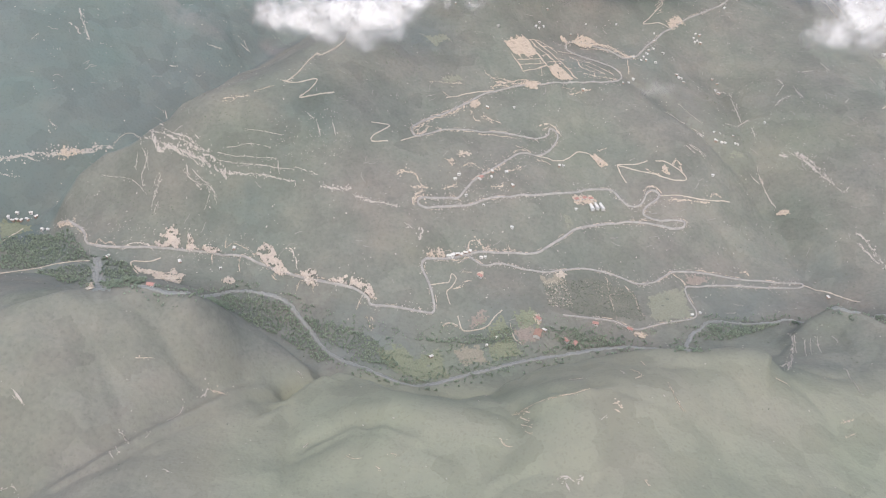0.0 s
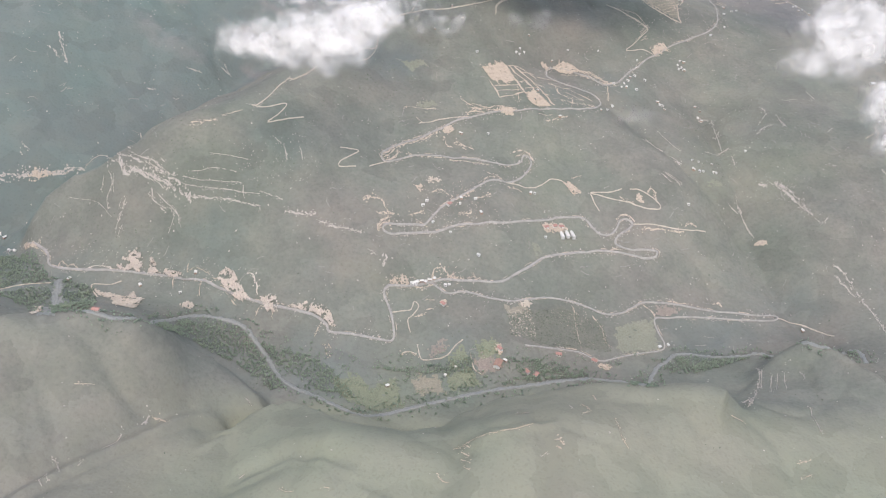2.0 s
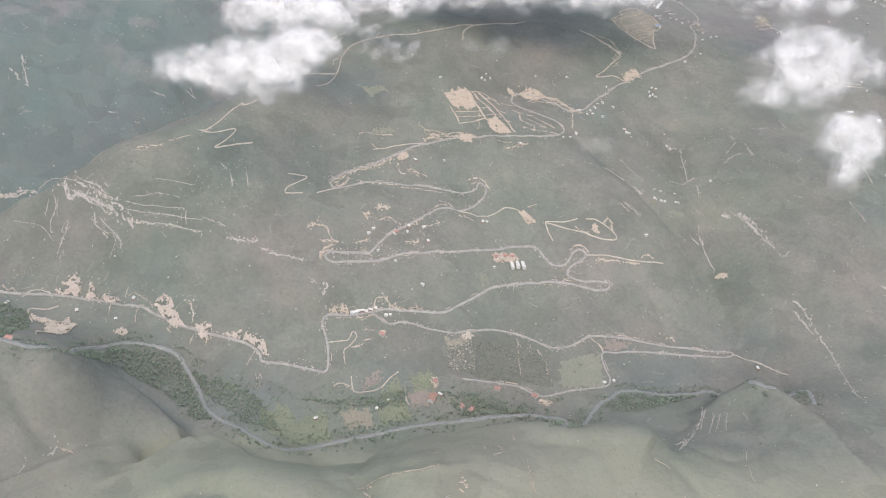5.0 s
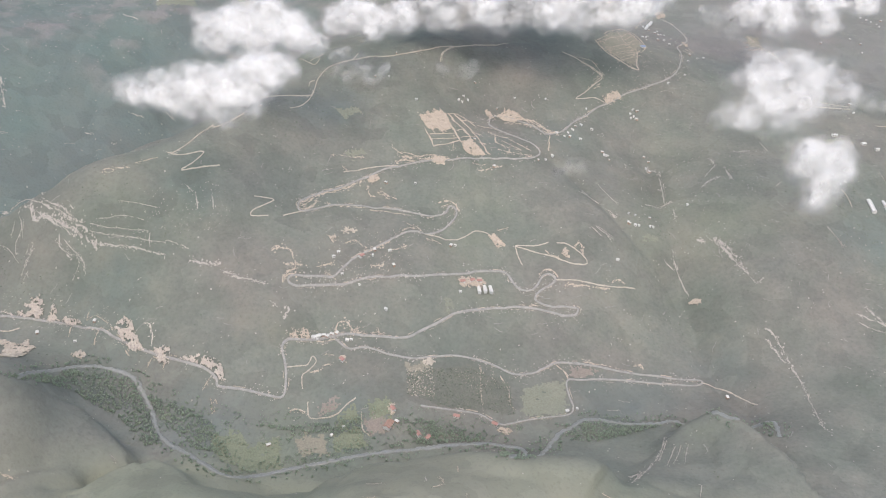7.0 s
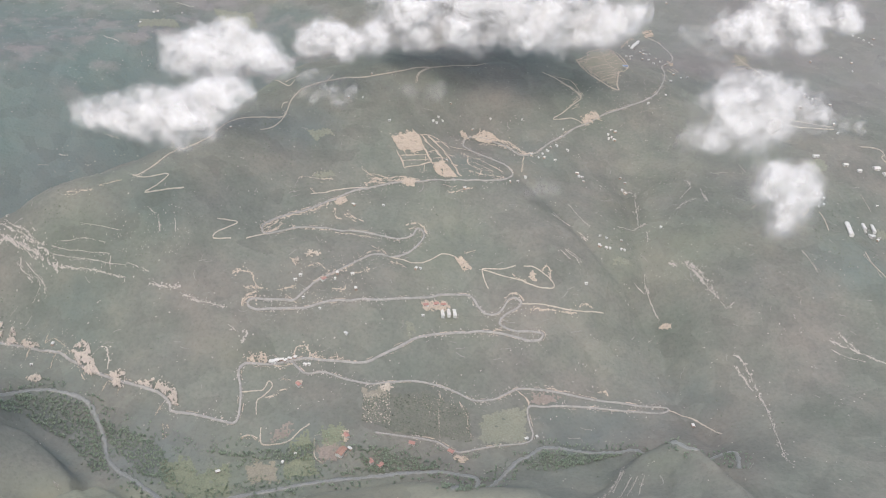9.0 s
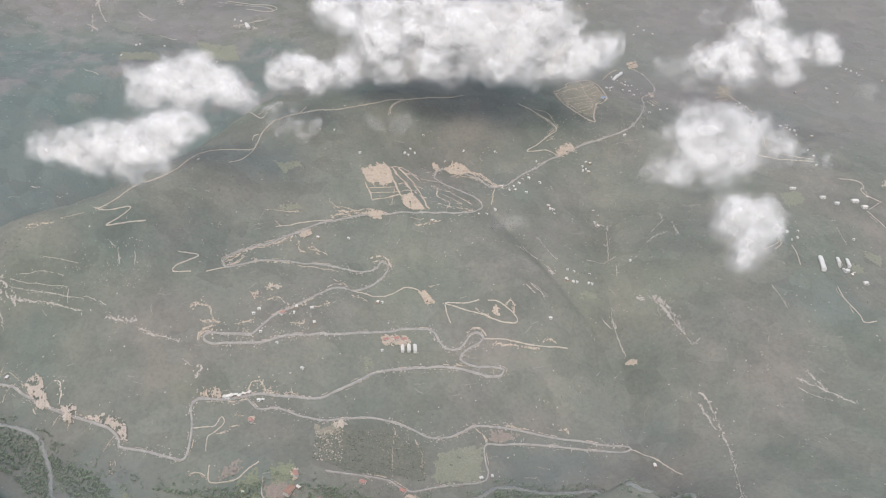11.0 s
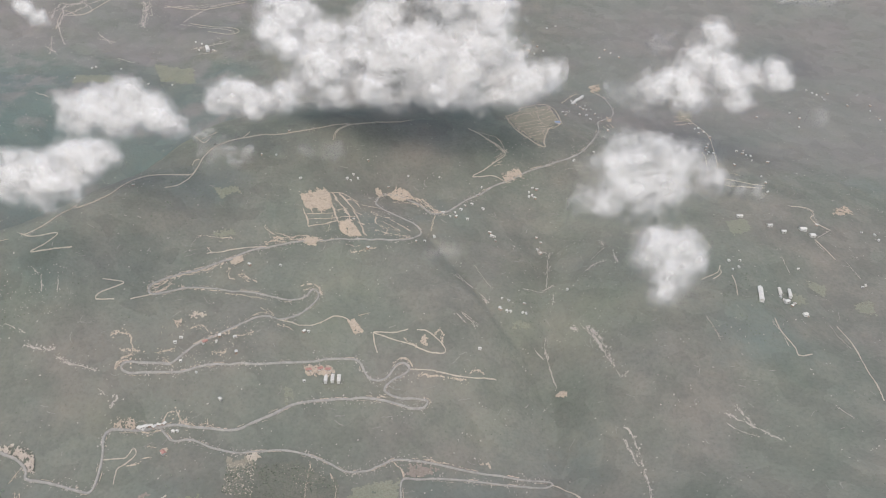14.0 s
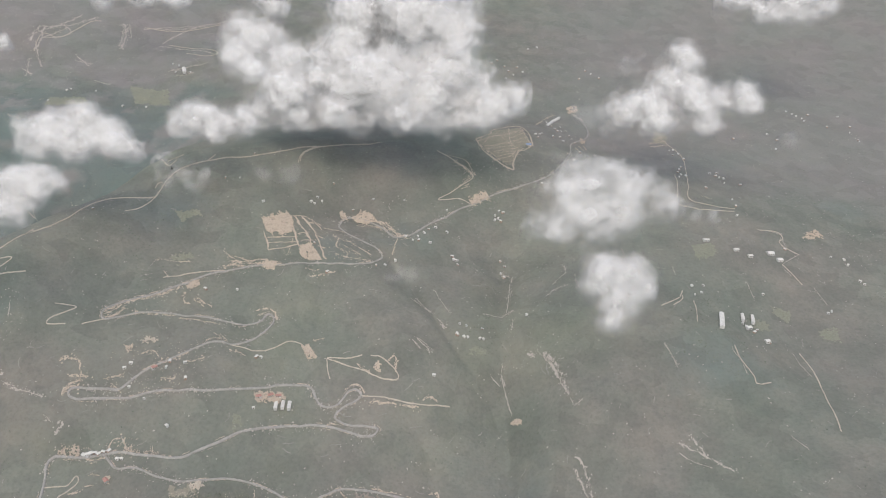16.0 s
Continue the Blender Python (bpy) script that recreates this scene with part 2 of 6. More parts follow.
HILLS_LOWER_SLOPE = (
    (760, 940, 60, -12.6), (-290, 940, 60, 41), (-110, 940, 60, -5.1), (40, 940, 60, 6),
    (190, 940, 60, 26.3), (460, 970, 60, 5.8), (670, 970, 60, 19.1), (-230, 970, 60, 21.5),
    (-500, 1000, 60, 25.9), (550, 1000, 60, -39.7), (820, 1000, 60, -9.2), (-140, 1015, 90, 51.6),
    (-440, 1030, 60, -17.8), (130, 1030, 60, 5.4), (1070, 1035, 130, -22.3), (490, 1060, 60, 10.3),
    (-350, 1060, 60, -34.6), (400, 1090, 60, 11.2), (-110, 1120, 60, 21.5), (670, 1120, 60, -5.1),
    (850, 1150, 60, 18.3), (160, 1150, 60, -4.8), (760, 1150, 90, 21.1), (520, 1180, 60, -11.6),
)
HILLS_MIDDLE_SLOPE = (
    (-410, 1180, 60, -15.9), (-80, 1180, 60, 19.8), (895, 1195, 90, -25.7), (-275, 1195, 90, -38.3),
    (-1100, 1200, 200, -24.5), (-1400, 1200, 200, 51), (-800, 1200, 200, 62.6), (310, 1210, 60, 4.9),
    (670, 1270, 60, 6.2), (880, 1270, 60, 13.9), (-500, 1285, 90, 13.2), (1135, 1295, 130, -21.8),
    (100, 1300, 200, 40.3), (370, 1300, 60, 4.6), (520, 1300, 60, -19.3), (-230, 1300, 60, -16.2),
    (2000, 1300, 200, 27.9), (10, 1330, 60, 22.4), (280, 1330, 60, -33.3), (760, 1330, 60, 5.5),
    (-200, 1390, 60, -17.1), (310, 1390, 60, 15.2), (-350, 1390, 60, -11.5), (160, 1390, 60, 15.6),
)
HILLS_UPPER_SLOPE = (
    (-1240, 1400, 320, 106.7), (-500, 1420, 60, 7.1), (460, 1420, 60, -7.6), (-50, 1420, 60, 7.7),
    (580, 1420, 60, -9.5), (810, 1425, 130, 16), (1005, 1425, 130, 13.6), (760, 1450, 60, -1.3),
    (-290, 1450, 60, -9.8), (130, 1465, 90, 25.6), (-140, 1480, 60, -11.1), (-350, 1480, 60, 13.5),
    (370, 1480, 60, -6.3), (580, 1480, 60, 12.7), (420, 1555, 130, 40.8), (-165, 1555, 130, -36.3),
    (-360, 1555, 130, 23.9), (-555, 1555, 130, -23.9), (1960, 1560, 320, 70.7), (1135, 1620, 130, -7.4),
    (615, 1620, 130, 8.8), (-555, 1750, 130, 13.8), (225, 1750, 130, 7.6), (-360, 1750, 130, -22.4),
)
HILLS_RIDGE_AND_GORGE = (
    (-35, 1750, 130, 19.3), (-1400, 1800, 200, 66.4), (615, 1880, 130, -16.6), (-555, 1945, 130, 8.9),
    (95, 1945, 130, -23.5), (-900, 2000, 200, 25.6), (600, 2100, 200, -17.1), (2000, 2100, 200, 32.6),
    (-200, 2100, 200, -8.8), (-1400, 2200, 320, 84.9), (1320, 2200, 320, -13.9), (900, 2400, 200, -10.9),
    (40, 2520, 320, -43.6), (1960, 2520, 320, 55.8), (-1400, 2700, 200, 31.6), (-1000, 3000, 800, 210.3),
    (-1400, 3100, 200, 76.5), (2000, 3100, 200, 76.4), (-120, 3160, 320, 41.8), (520, 3160, 320, 76.2),
    (1460, 3180, 520, 103.7), (1500, 3200, 200, 30.7), (1000, 3200, 200, 39.2), (-900, 3200, 200, 28.5),
)


def height(x, y):
    """The land's height at a place, from its broad slope and its hills and hollows."""
    x, y = np.asarray(x, float), np.asarray(y, float)
    z = 60 + 0.13 * np.clip(y - 700, 0, None)
    for hills in (HILLS_NEAR_BANK, HILLS_NEAR_HILLS, HILLS_RIVER_TERRACE, HILLS_LOWER_SLOPE, HILLS_MIDDLE_SLOPE, HILLS_UPPER_SLOPE, HILLS_RIDGE_AND_GORGE):
        for cx, cy, r, h in hills:
            z = z + h * np.exp(-((x - cx) ** 2 + (y - cy) ** 2) / (2 * r * r))
    return z


def mesh_from(name, verts, faces, material, smooth=False):
    me = bpy.data.meshes.new(name)
    me.from_pydata(verts, [], faces)
    me.materials.append(material)
    if smooth:
        me.shade_smooth()
    return me


def wave(x, y, s, seed=0.0):
    """Cheap rolling noise of wavelength about s metres, between -1 and 1."""
    v = 0
    for i, (a, b) in enumerate(((1, 0.3), (-0.45, 1), (0.7, -0.8), (0.15, 1.3))):
        v = v + np.sin((a * x + b * y) * 6.283 / s * (1 + 0.23 * i) + seed * (i + 1) + 1.7 * i)
    return v / 4


def steps(*runs):
    out = []
    for a, b, d in runs:
        out += list(np.arange(a, b, d))
    return np.array(out + [runs[-1][1]], float)


GULLIES = []
GULLIES.append((8.6, 9, [(-96, 573), (-131, 550), (-156, 519), (-183, 486), (-219, 443), (-258, 419), (-310, 422)]))
GULLIES.append((9.4, 10, [(-95, 580), (-78, 505), (-74, 455), (-70, 415)]))
GULLIES.append((5.8, 16, [(-162, 699), (-146, 616), (-137, 581), (-127, 561)]))
GULLIES.append((7.2, 7, [(-70, 467), (-49, 473), (-30, 487)]))
GULLIES.append((5.0, 7, [(-20, 494), (13, 487), (42, 468)]))
GULLIES.append((7.2, 7, [(127, 618), (123, 530), (142, 504)]))
GULLIES.append((6.5, 7, [(153, 647), (160, 539), (183, 524)]))
GULLIES.append((7.2, 9, [(132, 502), (125, 480), (111, 444)]))
GULLIES.append((5.0, 12, [(476, 703), (427, 596), (447, 569), (461, 539), (454, 491)]))
GULLIES.append((7.2, 17, [(322, 583), (324, 537), (325, 497), (316, 451)]))
GULLIES.append((5.8, 9, [(220, 677), (207, 517), (212, 478), (195, 427)]))
GULLIES.append((5.8, 9, [(-235, 592), (-209, 569), (-179, 550)]))
GULLIES.append((5.0, 9, [(-270, 550), (-248, 524), (-225, 486)]))
GULLIES.append((5.0, 7, [(-3, 556), (4, 516), (-9, 484), (-15, 436)]))
GULLIES.append((19, 24, [(539, 1265), (545, 1200), (557, 1104), (572, 1039), (588, 936), (610, 849), (625, 808)]))
GULLIES.append((13, 15, [(366, 1224), (429, 1156), (487, 1085), (540, 1047), (566, 1009)]))
GULLIES.append((6, 13, [(-72, 841), (-17, 827), (42, 818)]))
GULLIES.append((6, 12, [(-159, 976), (-151, 942), (-134, 920)]))
GULLIES.append((6, 10, [(-107, 969), (-99, 928), (-94, 901)]))
GULLIES.append((7, 12, [(-228, 866), (-219, 831), (-207, 810)]))
GULLIES.append((6, 12, [(-55, 907), (-42, 851), (-10, 802)]))
GULLIES.append((6, 10, [(-29, 946), (-10, 934), (1, 920)]))
GULLIES.append((7, 14, [(159, 927), (167, 880), (179, 856)]))
GULLIES.append((6, 14, [(70, 882), (80, 857), (81, 836)]))
GULLIES.append((8, 16, [(445, 966), (477, 943), (500, 887)]))
GULLIES.append((8, 14, [(250, 1185), (290, 1135), (295, 1074)]))
GULLIES.append((6, 10, [(-219, 604), (-216, 587), (-205, 570), (-192, 555), (-171, 549), (-146, 547)]))
GULLIES.append((4, 6, [(77, 616), (92, 542), (110, 515), (126, 510)]))
GULLIES.append((5, 6, [(130, 602), (132, 540), (136, 507), (135, 477)]))
GULLIES.append((-4, 7, [(141, 508), (167, 519), (194, 525), (221, 530)]))


def gullies(x, y):
    """How deep the streams and creases have cut at a place; the crests of spurs count as less than nothing."""
    z = np.zeros_like(x)
    for depth, width, line in GULLIES:
        line = np.array(line, float)
        lo, hi = line.min(0) - 6 * width, line.max(0) + 6 * width
        near = (x > lo[0]) & (x < hi[0]) & (y > lo[1]) & (y < hi[1])
        px, py = x[near], y[near]
        d2 = np.full(px.shape, 1e12)
        for a, b in zip(line[:-1], line[1:]):
            u = b - a
            s = np.clip(((px - a[0]) * u[0] + (py - a[1]) * u[1]) / max(u @ u, 1e-6), 0, 1)
            d2 = np.minimum(d2, (px - a[0] - s * u[0]) ** 2 + (py - a[1] - s * u[1]) ** 2)
        z[near] -= depth * (np.exp(-np.sqrt(d2 + 4) / width) if depth > 0 else np.exp(-d2 / width ** 2))
    return z


# crests that hide the ground behind them: fall behind, width before, width behind, line from west to east
CRESTS = []
CRESTS.append((48, 46, 70, [(-453, 885, -13), (-436, 894, 21), (-417, 906, 51), (-384, 927, 78), (-345, 928, 100), (-309, 960, 120), (-288, 1057, 114), (-260, 1154, 101), (-230, 1230, 94), (-214, 1301, 86), (-84, 1332, 187), (-68, 1376, 196), (-48, 1424, 200), (1, 1461, 210), (42, 1496, 219)]))
CRESTS.append((16, 30, 24, [(-358, 567, 113), (-329, 577, 121), (-308, 590, 123), (-296, 611, 111), (-243, 619, 114), (-218, 628, 108), (-189, 623, 103), (-166, 640, 71), (-141, 661, 31), (-108, 646, 21), (-79, 624, 18)]))
CRESTS.append((12, 30, 22, [(-457, 681, 48), (-445, 723, 24), (-415, 740, 15), (-383, 741, 11), (-366, 735, 9)]))
CRESTS.append((18, 30, 26, [(-295, 410, 35), (-261, 423, 51), (-240, 435, 59), (-208, 467, 62), (-186, 494, 57), (-166, 517, 51), (-146, 544, 45), (-128, 563, 36), (-108, 572, 26)]))
CRESTS.append((17, 30, 26, [(-88, 557, 29), (-63, 592, 28), (-42, 616, 21), (-10, 601, 26), (20, 561, 56), (55, 573, 41), (100, 594, 22)]))
CRESTS.append((11, 22, 20, [(-72, 461, 51), (-49, 479, 59), (-20, 495, 66), (11, 490, 77), (42, 471, 80)]))
CRESTS.append((12, 42, 26, [(117, 591, 27), (144, 618, 23), (181, 634, 34), (236, 639, 51), (282, 637, 70), (317, 623, 89), (342, 623, 88), (368, 619, 100), (405, 628, 94), (424, 632, 80), (436, 605, 77)]))
CRESTS.append((9, 62, 30, [(507, 725, 30), (532, 752, 39), (568, 769, 57), (586, 749, 63), (600, 722, 70), (615, 687, 78)]))


def crests(x, y):
    """How much the crests raise the land up to their line and let it fall behind."""
    z = np.zeros_like(x)
    for fall, before, behind, line in CRESTS:
        line = np.array(line, float)
        lift = line[:, 2] - (height(line[:, 0], line[:, 1]) + gullies(line[:, 0], line[:, 1]))
        reach = 3 * max(before, behind)
        lo, hi = line.min(0)[:2] - reach, line.max(0)[:2] + reach
        near = (x > lo[0]) & (x < hi[0]) & (y > lo[1]) & (y < hi[1])
        px, py = x[near], y[near]
        best, side, up = np.full(px.shape, 1e12), np.zeros(px.shape), np.zeros(px.shape)
        for i, (a, b) in enumerate(zip(line[:-1, :2], line[1:, :2])):
            u = b - a
            k = np.clip(((px - a[0]) * u[0] + (py - a[1]) * u[1]) / (u @ u), 0, 1)
            qx, qy = px - a[0] - k * u[0], py - a[1] - k * u[1]
            d2 = qx * qx + qy * qy
            better = d2 < best
            best = np.where(better, d2, best)
            side = np.where(better, u[0] * qy - u[1] * qx, side)
            up = np.where(better, lift[i] * (1 - k) + lift[i + 1] * k, up)
        d = np.sqrt(best)
        ends = np.clip(np.minimum(np.hypot(px - line[0, 0], py - line[0, 1]), np.hypot(px - line[-1, 0], py - line[-1, 1])) / 30, 0, 1)
        front = up * np.exp(-(d / before) ** 2)
        drop = fall * ends * (1 - np.exp(-(d / (0.5 * fall + 2)) ** 2)) * np.exp(-(d / behind) ** 2)
        back = up * np.exp(-(d / (0.4 * behind)) ** 2) - drop
        z[near] += np.where(side > 0, back, front)
    return z


gx = steps((-4400, -1400, 200), (-1400, -600, 20), (-600, 1100, 3.6), (1100, 1900, 20), (1900, 5000, 200))
gy = steps((-1200, 380, 40), (380, 740, 3), (740, 1700, 4.6), (1700, 2600, 12), (2600, 4600, 100))
X, Y = np.meshgrid(gx, gy)
Z = height(X, Y) + gullies(X, Y) + crests(X, Y)
folds = np.array([noise.noise(Vector((x / 105, y / 130, 3.3))) for x, y in zip(X.ravel(), Y.ravel())]).reshape(X.shape)
rough = np.array([noise.fractal(Vector((x / 48, y / 48, 7.7)), 0.9, 2.1, 5) for x, y in zip(X.ravel(), Y.ravel())]).reshape(X.shape)
floor_of_valley = np.exp(-np.clip(Z - 4, 0, None) / 14)
Z += (1 - floor_of_valley) * (-2.6 * np.exp(-np.abs(folds) * 14) + 1.5 * rough) + 0.4 * rough
nx, ny = len(gx), len(gy)
idx = np.arange(nx * ny).reshape(ny, nx)
quads = np.stack([idx[:-1, :-1], idx[:-1, 1:], idx[1:, 1:], idx[1:, :-1]], -1).reshape(-1, 4)
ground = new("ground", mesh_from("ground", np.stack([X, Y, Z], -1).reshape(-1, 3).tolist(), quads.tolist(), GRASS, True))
tagged(ground, "rolling upland of thin grey-green grass over brown soil", "ground", kind="structure")

# where the grass is lush, its tint blued for haze, and where it is dry
RIDGE_LINE = [(px, py) for px, py, pz in CRESTS[0][3]]
LUSH_HAZY = [(-452, 820), (-391, 759), (-331, 759), (-152, 715), (-75, 687), (5, 680), (29, 671), (101, 689), (165, 731), (505, 831), (445, 810), (-129, 978), (606, 890), (26, 1234), (-1, 1195), (284, 1216), (-184, 845), (394, 1273), (-160, 1657), (-295, 1685), (-123, 1720), (-375, 1410), (-164, 1529), (1105, 1550), (807, 1084), (876, 1085), (-276, 1530)]
DRY = [(70, 672), (-25, 550), (31, 500), (-28, 467), (-119, 470), (128, 526), (247, 659), (257, 522), (97, 452), (571, 738), (-215, 987), (235, 1005), (479,
    933), (324, 908), (506, 1079), (39, 832), (265, 1122), (527, 1202), (613, 1121), (689, 1073), (690, 1210), (606, 1307)]
cover_haze = np.zeros((ny, nx, 4), np.float32)
for channel, spots, r in ((0, LUSH_HAZY, 42), (1, DRY, 55)):
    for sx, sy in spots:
        cover_haze[..., channel] += (0.45 if channel == 0 else 0.6 if sy < 700 else 0.35) * np.exp(-((X - sx) ** 2 + (Y - sy) ** 2) / (2 * r * r))
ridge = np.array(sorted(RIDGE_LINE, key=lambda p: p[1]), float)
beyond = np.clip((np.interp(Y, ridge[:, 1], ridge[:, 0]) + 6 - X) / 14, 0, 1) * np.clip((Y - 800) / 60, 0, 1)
# bluish haze painted over all the land past the ridge, mixed with its green
cover_haze[..., 0] += 1.0 * beyond * np.clip((1750 - Y) / 250, 0, 1)
cover_haze[..., 1] += 0.55 * np.clip(1 - np.abs(np.interp(Y, ridge[:, 1], ridge[:, 0]) + 12 - X) / 22, 0, 1) * np.clip((Y - 940) / 60, 0, 1) * (Y < 1500)
cover_haze[..., 1] += np.clip((650 - Y) / 60, 0, 1) * np.interp(X, [-110, -60], [0.38, 1.0])
cover_haze[..., 2] = 0.7 * np.clip((Y - 1560) / 200, 0, 1) * np.clip((-180 - X) / 80, 0, 1)
cover_haze[..., 2] += 0.9 * beyond * np.clip(rough * 1.5 + 0.25, 0, 1) * np.clip((Y - 1150) / 200, 0, 1)
cover_haze[..., 2] += 0.75 * np.clip((Y - 1400) / 300, 0, 1) * np.clip((X - 420) / 250, 0, 1)
cover_haze[..., 3] = 1
layer = ground.data.color_attributes.new("cover_haze", "FLOAT_COLOR", "POINT")
layer.data.foreach_set("color", np.clip(cover_haze, 0, 1).ravel())


def surface(x, y):
    """The height of the ground sheet at a place."""
    x, y = np.asarray(x, float), np.asarray(y, float)
    i = np.clip(np.searchsorted(gx, x) - 1, 0, nx - 2)
    j = np.clip(np.searchsorted(gy, y) - 1, 0, ny - 2)
    u, v = (x - gx[i]) / (gx[i + 1] - gx[i]), (y - gy[j]) / (gy[j + 1] - gy[j])
    return (Z[j, i] * (1 - u) + Z[j, i + 1] * u) * (1 - v) + (Z[j + 1, i] * (1 - u) + Z[j + 1, i + 1] * u) * v


def smooth_line(points, step=4.0):
    """A rounded line through the given bends, as an array of points about step metres apart."""
    p = np.array([points[0], *points, points[-1]], float)
    out = []
    for i in range(1, len(p) - 2):
        a, b, c, d = p[i - 1], p[i], p[i + 1], p[i + 2]
        for t in np.arange(0, 1, step / max(step, np.hypot(*(c - b)))):
            out.append(0.5 * (2 * b + (c - a) * t + (2 * a - 5 * b + 4 * c - d) * t * t + (3 * b - a - 3 * c + d) * t ** 3))
    return np.array(out + [p[-1]])


def ribbon(name, points, width, material, lift=0.7, ragged=0.3, label="", category="road", seed=0, parent=None):
    """A strip laid over the land along a line, cambered, with uneven edges and a skirt down into the soil."""
    line = smooth_line(points, 3.2)
    t = np.gradient(line, axis=0)
    t /= np.maximum(np.linalg.norm(t, axis=1), 1e-6)[:, None]
    nrm = np.stack([-t[:, 1], t[:, 0]], 1)
    rng = np.random.default_rng(seed)
    k = len(line)
    w = width / 2 * (1 + ragged * (rng.random((k, 2)) * 2 - 1))
    across = [(-1.1, -1.0), (-1, 0), (-0.4, 0.12), (0.4, 0.12), (1, 0), (1.1, -1.0)]
    rows = []
    for u, dz in across:
        q = line + nrm * (u * w[:, [0 if u < 0 else 1]])
        rows.append(np.column_stack([q, surface(q[:, 0], q[:, 1]) + lift + dz]))
    v = np.stack(rows, 1).reshape(-1, 3)
    m = len(across)
    faces = [(i * m + j, i * m + j + 1, (i + 1) * m + j + 1, (i + 1) * m + j) for i in range(k - 1) for j in range(m - 1)]
    ob = new(name, mesh_from(name, v.tolist(), faces, material, True))
    return tagged(ob, label, category, kind="structure")


LOWER_ROAD = [(-443, 872), (-410, 850), (-392, 835), (-383, 818), (-371, 811), (-335, 808), (-297, 809), (-254, 808), (-222, 806), (-184, 803), (-163,
    794), (-130, 783), (-101, 776), (-65, 768), (-38, 762), (-21, 752), (-15, 743), (14, 743), (48, 741), (60, 742), (62, 753), (55, 783), (44, 809),
    (47, 820), (62, 824), (82, 830), (102, 837), (123, 842), (145, 841), (173, 844), (195, 847), (211, 859), (234, 880), (255, 900), (284, 916), (322,
    930), (353, 933), (380, 930), (403, 927), (414, 930)]
HAIRPIN_ROAD = [(414, 930), (416, 939), (402, 940), (372, 940), (358, 947), (363, 960), (378, 971), (384, 980), (375, 986), (366, 982), (359, 968),
    (348, 959), (336, 959), (326, 968), (317, 980), (303, 982), (271, 970), (233, 946), (197, 928), (160, 924), (123, 913), (103, 903), (68, 894),
    (44, 883), (33, 884), (34, 892), (51, 899), (72, 906), (86, 909), (96, 923), (110, 942), (130, 959), (150, 977), (171, 997), (186, 1004)]
MIDDLE_ROAD = [(186, 1004), (198, 1004), (210, 1012), (220, 1026), (231, 1045), (236, 1062), (232, 1072), (224, 1072), (219, 1057), (202, 1045), (177,
    1041), (148, 1041), (109, 1034), (70, 1024), (42, 1007), (24, 995), (17, 1000), (17, 1010), (26, 1022), (46, 1042), (74, 1066), (98, 1091), (127,
    1121), (151, 1137), (183, 1153), (218, 1162), (252, 1180), (287, 1181), (322, 1188), (344, 1200), (354, 1221), (346, 1233), (320, 1245), (292,
    1261), (268, 1284)]
UPPER_ROAD = [(268, 1284), (270, 1308), (281, 1319), (300, 1316), (333, 1295), (361, 1271), (380, 1274), (394, 1288), (414, 1322), (434, 1349), (455,
    1379), (482, 1406), (508, 1430), (539, 1449), (576, 1473), (600, 1505), (613, 1541), (629, 1612), (630, 1666), (641, 1690), (665, 1753), (654,
    1849), (628, 1894)]
EAST_ROAD = [(103, 836), (114, 828), (126, 822), (148, 825), (178, 818), (206, 818), (227, 826), (255, 838), (284, 842), (314, 839), (336, 834), (358,
    839), (376, 851), (390, 860), (416, 865), (447, 867), (477, 869), (515, 872), (552, 871), (584, 875), (574, 864), (536, 861), (492, 859), (447,
    851), (424, 844), (406, 840), (404, 830), (408, 814), (412, 800), (405, 786), (373, 776), (350, 769), (326, 761), (312, 764), (298, 769), (277,
    767), (256, 763), (225, 757)]
RIDGE_ROAD = [(-167, 1014), (-159, 1016), (-145, 1049), (-132, 1087), (-120, 1083), (-97, 1118), (-93, 1158), (-88, 1198), (-70, 1217), (-23, 1235), (-18, 1250), (-18, 1277), (-12, 1297), (0, 1316), (31, 1335), (64, 1352), (116, 1372), (150, 1392), (190, 1426), (230, 1466), (283, 1512)]
RIVER = [(-358, 792), (-353, 768), (-298, 643), (-200, 622), (-200, 700), (-190, 737), (-166, 752), (-132, 752), (-113, 742), (-92, 719), (-76, 698),
    (-64, 677), (-43, 659), (-17, 645), (14, 627), (35, 618), (54, 630), (85, 652), (119, 667), (155, 680), (192, 693), (229, 703), (267, 717), (300,
    727), (327, 726), (351, 707), (323, 611), (385, 738), (407, 764), (426, 783), (450, 786), (478, 784), (515, 787), (538, 790), (584, 747), (635, 775), (633, 736)]

for i, (line, width, label) in enumerate((
        (LOWER_ROAD, 2.5, "grey mountain road along the foot of the slope"),
        (HAIRPIN_ROAD, 2.2, "grey mountain road climbing in hairpins"),
        (MIDDLE_ROAD, 1.9, "grey mountain road winding past roadside houses"),
        (UPPER_ROAD, 2.0, "pale road to the upper village"),
        (EAST_ROAD, 1.8, "narrow pale road with a hairpin over the river terrace"),
        (RIDGE_ROAD, 1.3, "pale dirt road along the grassy ridge"))):
    ribbon("road", line, width, DIRT if i == 5 else ASPHALT, ragged=0.22, lift=1.0, label=label, seed=i)
river = ribbon("river", RIVER, 4.7, WATER, 0.5, 0.5, "shallow grey-green river in the valley", "river", 7)
counter = iter(range(1000))


def dirt_track(line):
    ribbon("dirt_track", line, 1.15, DIRT, 0.7, 0.6, "pale dirt track on the hillside", "track", 20 + next(counter))


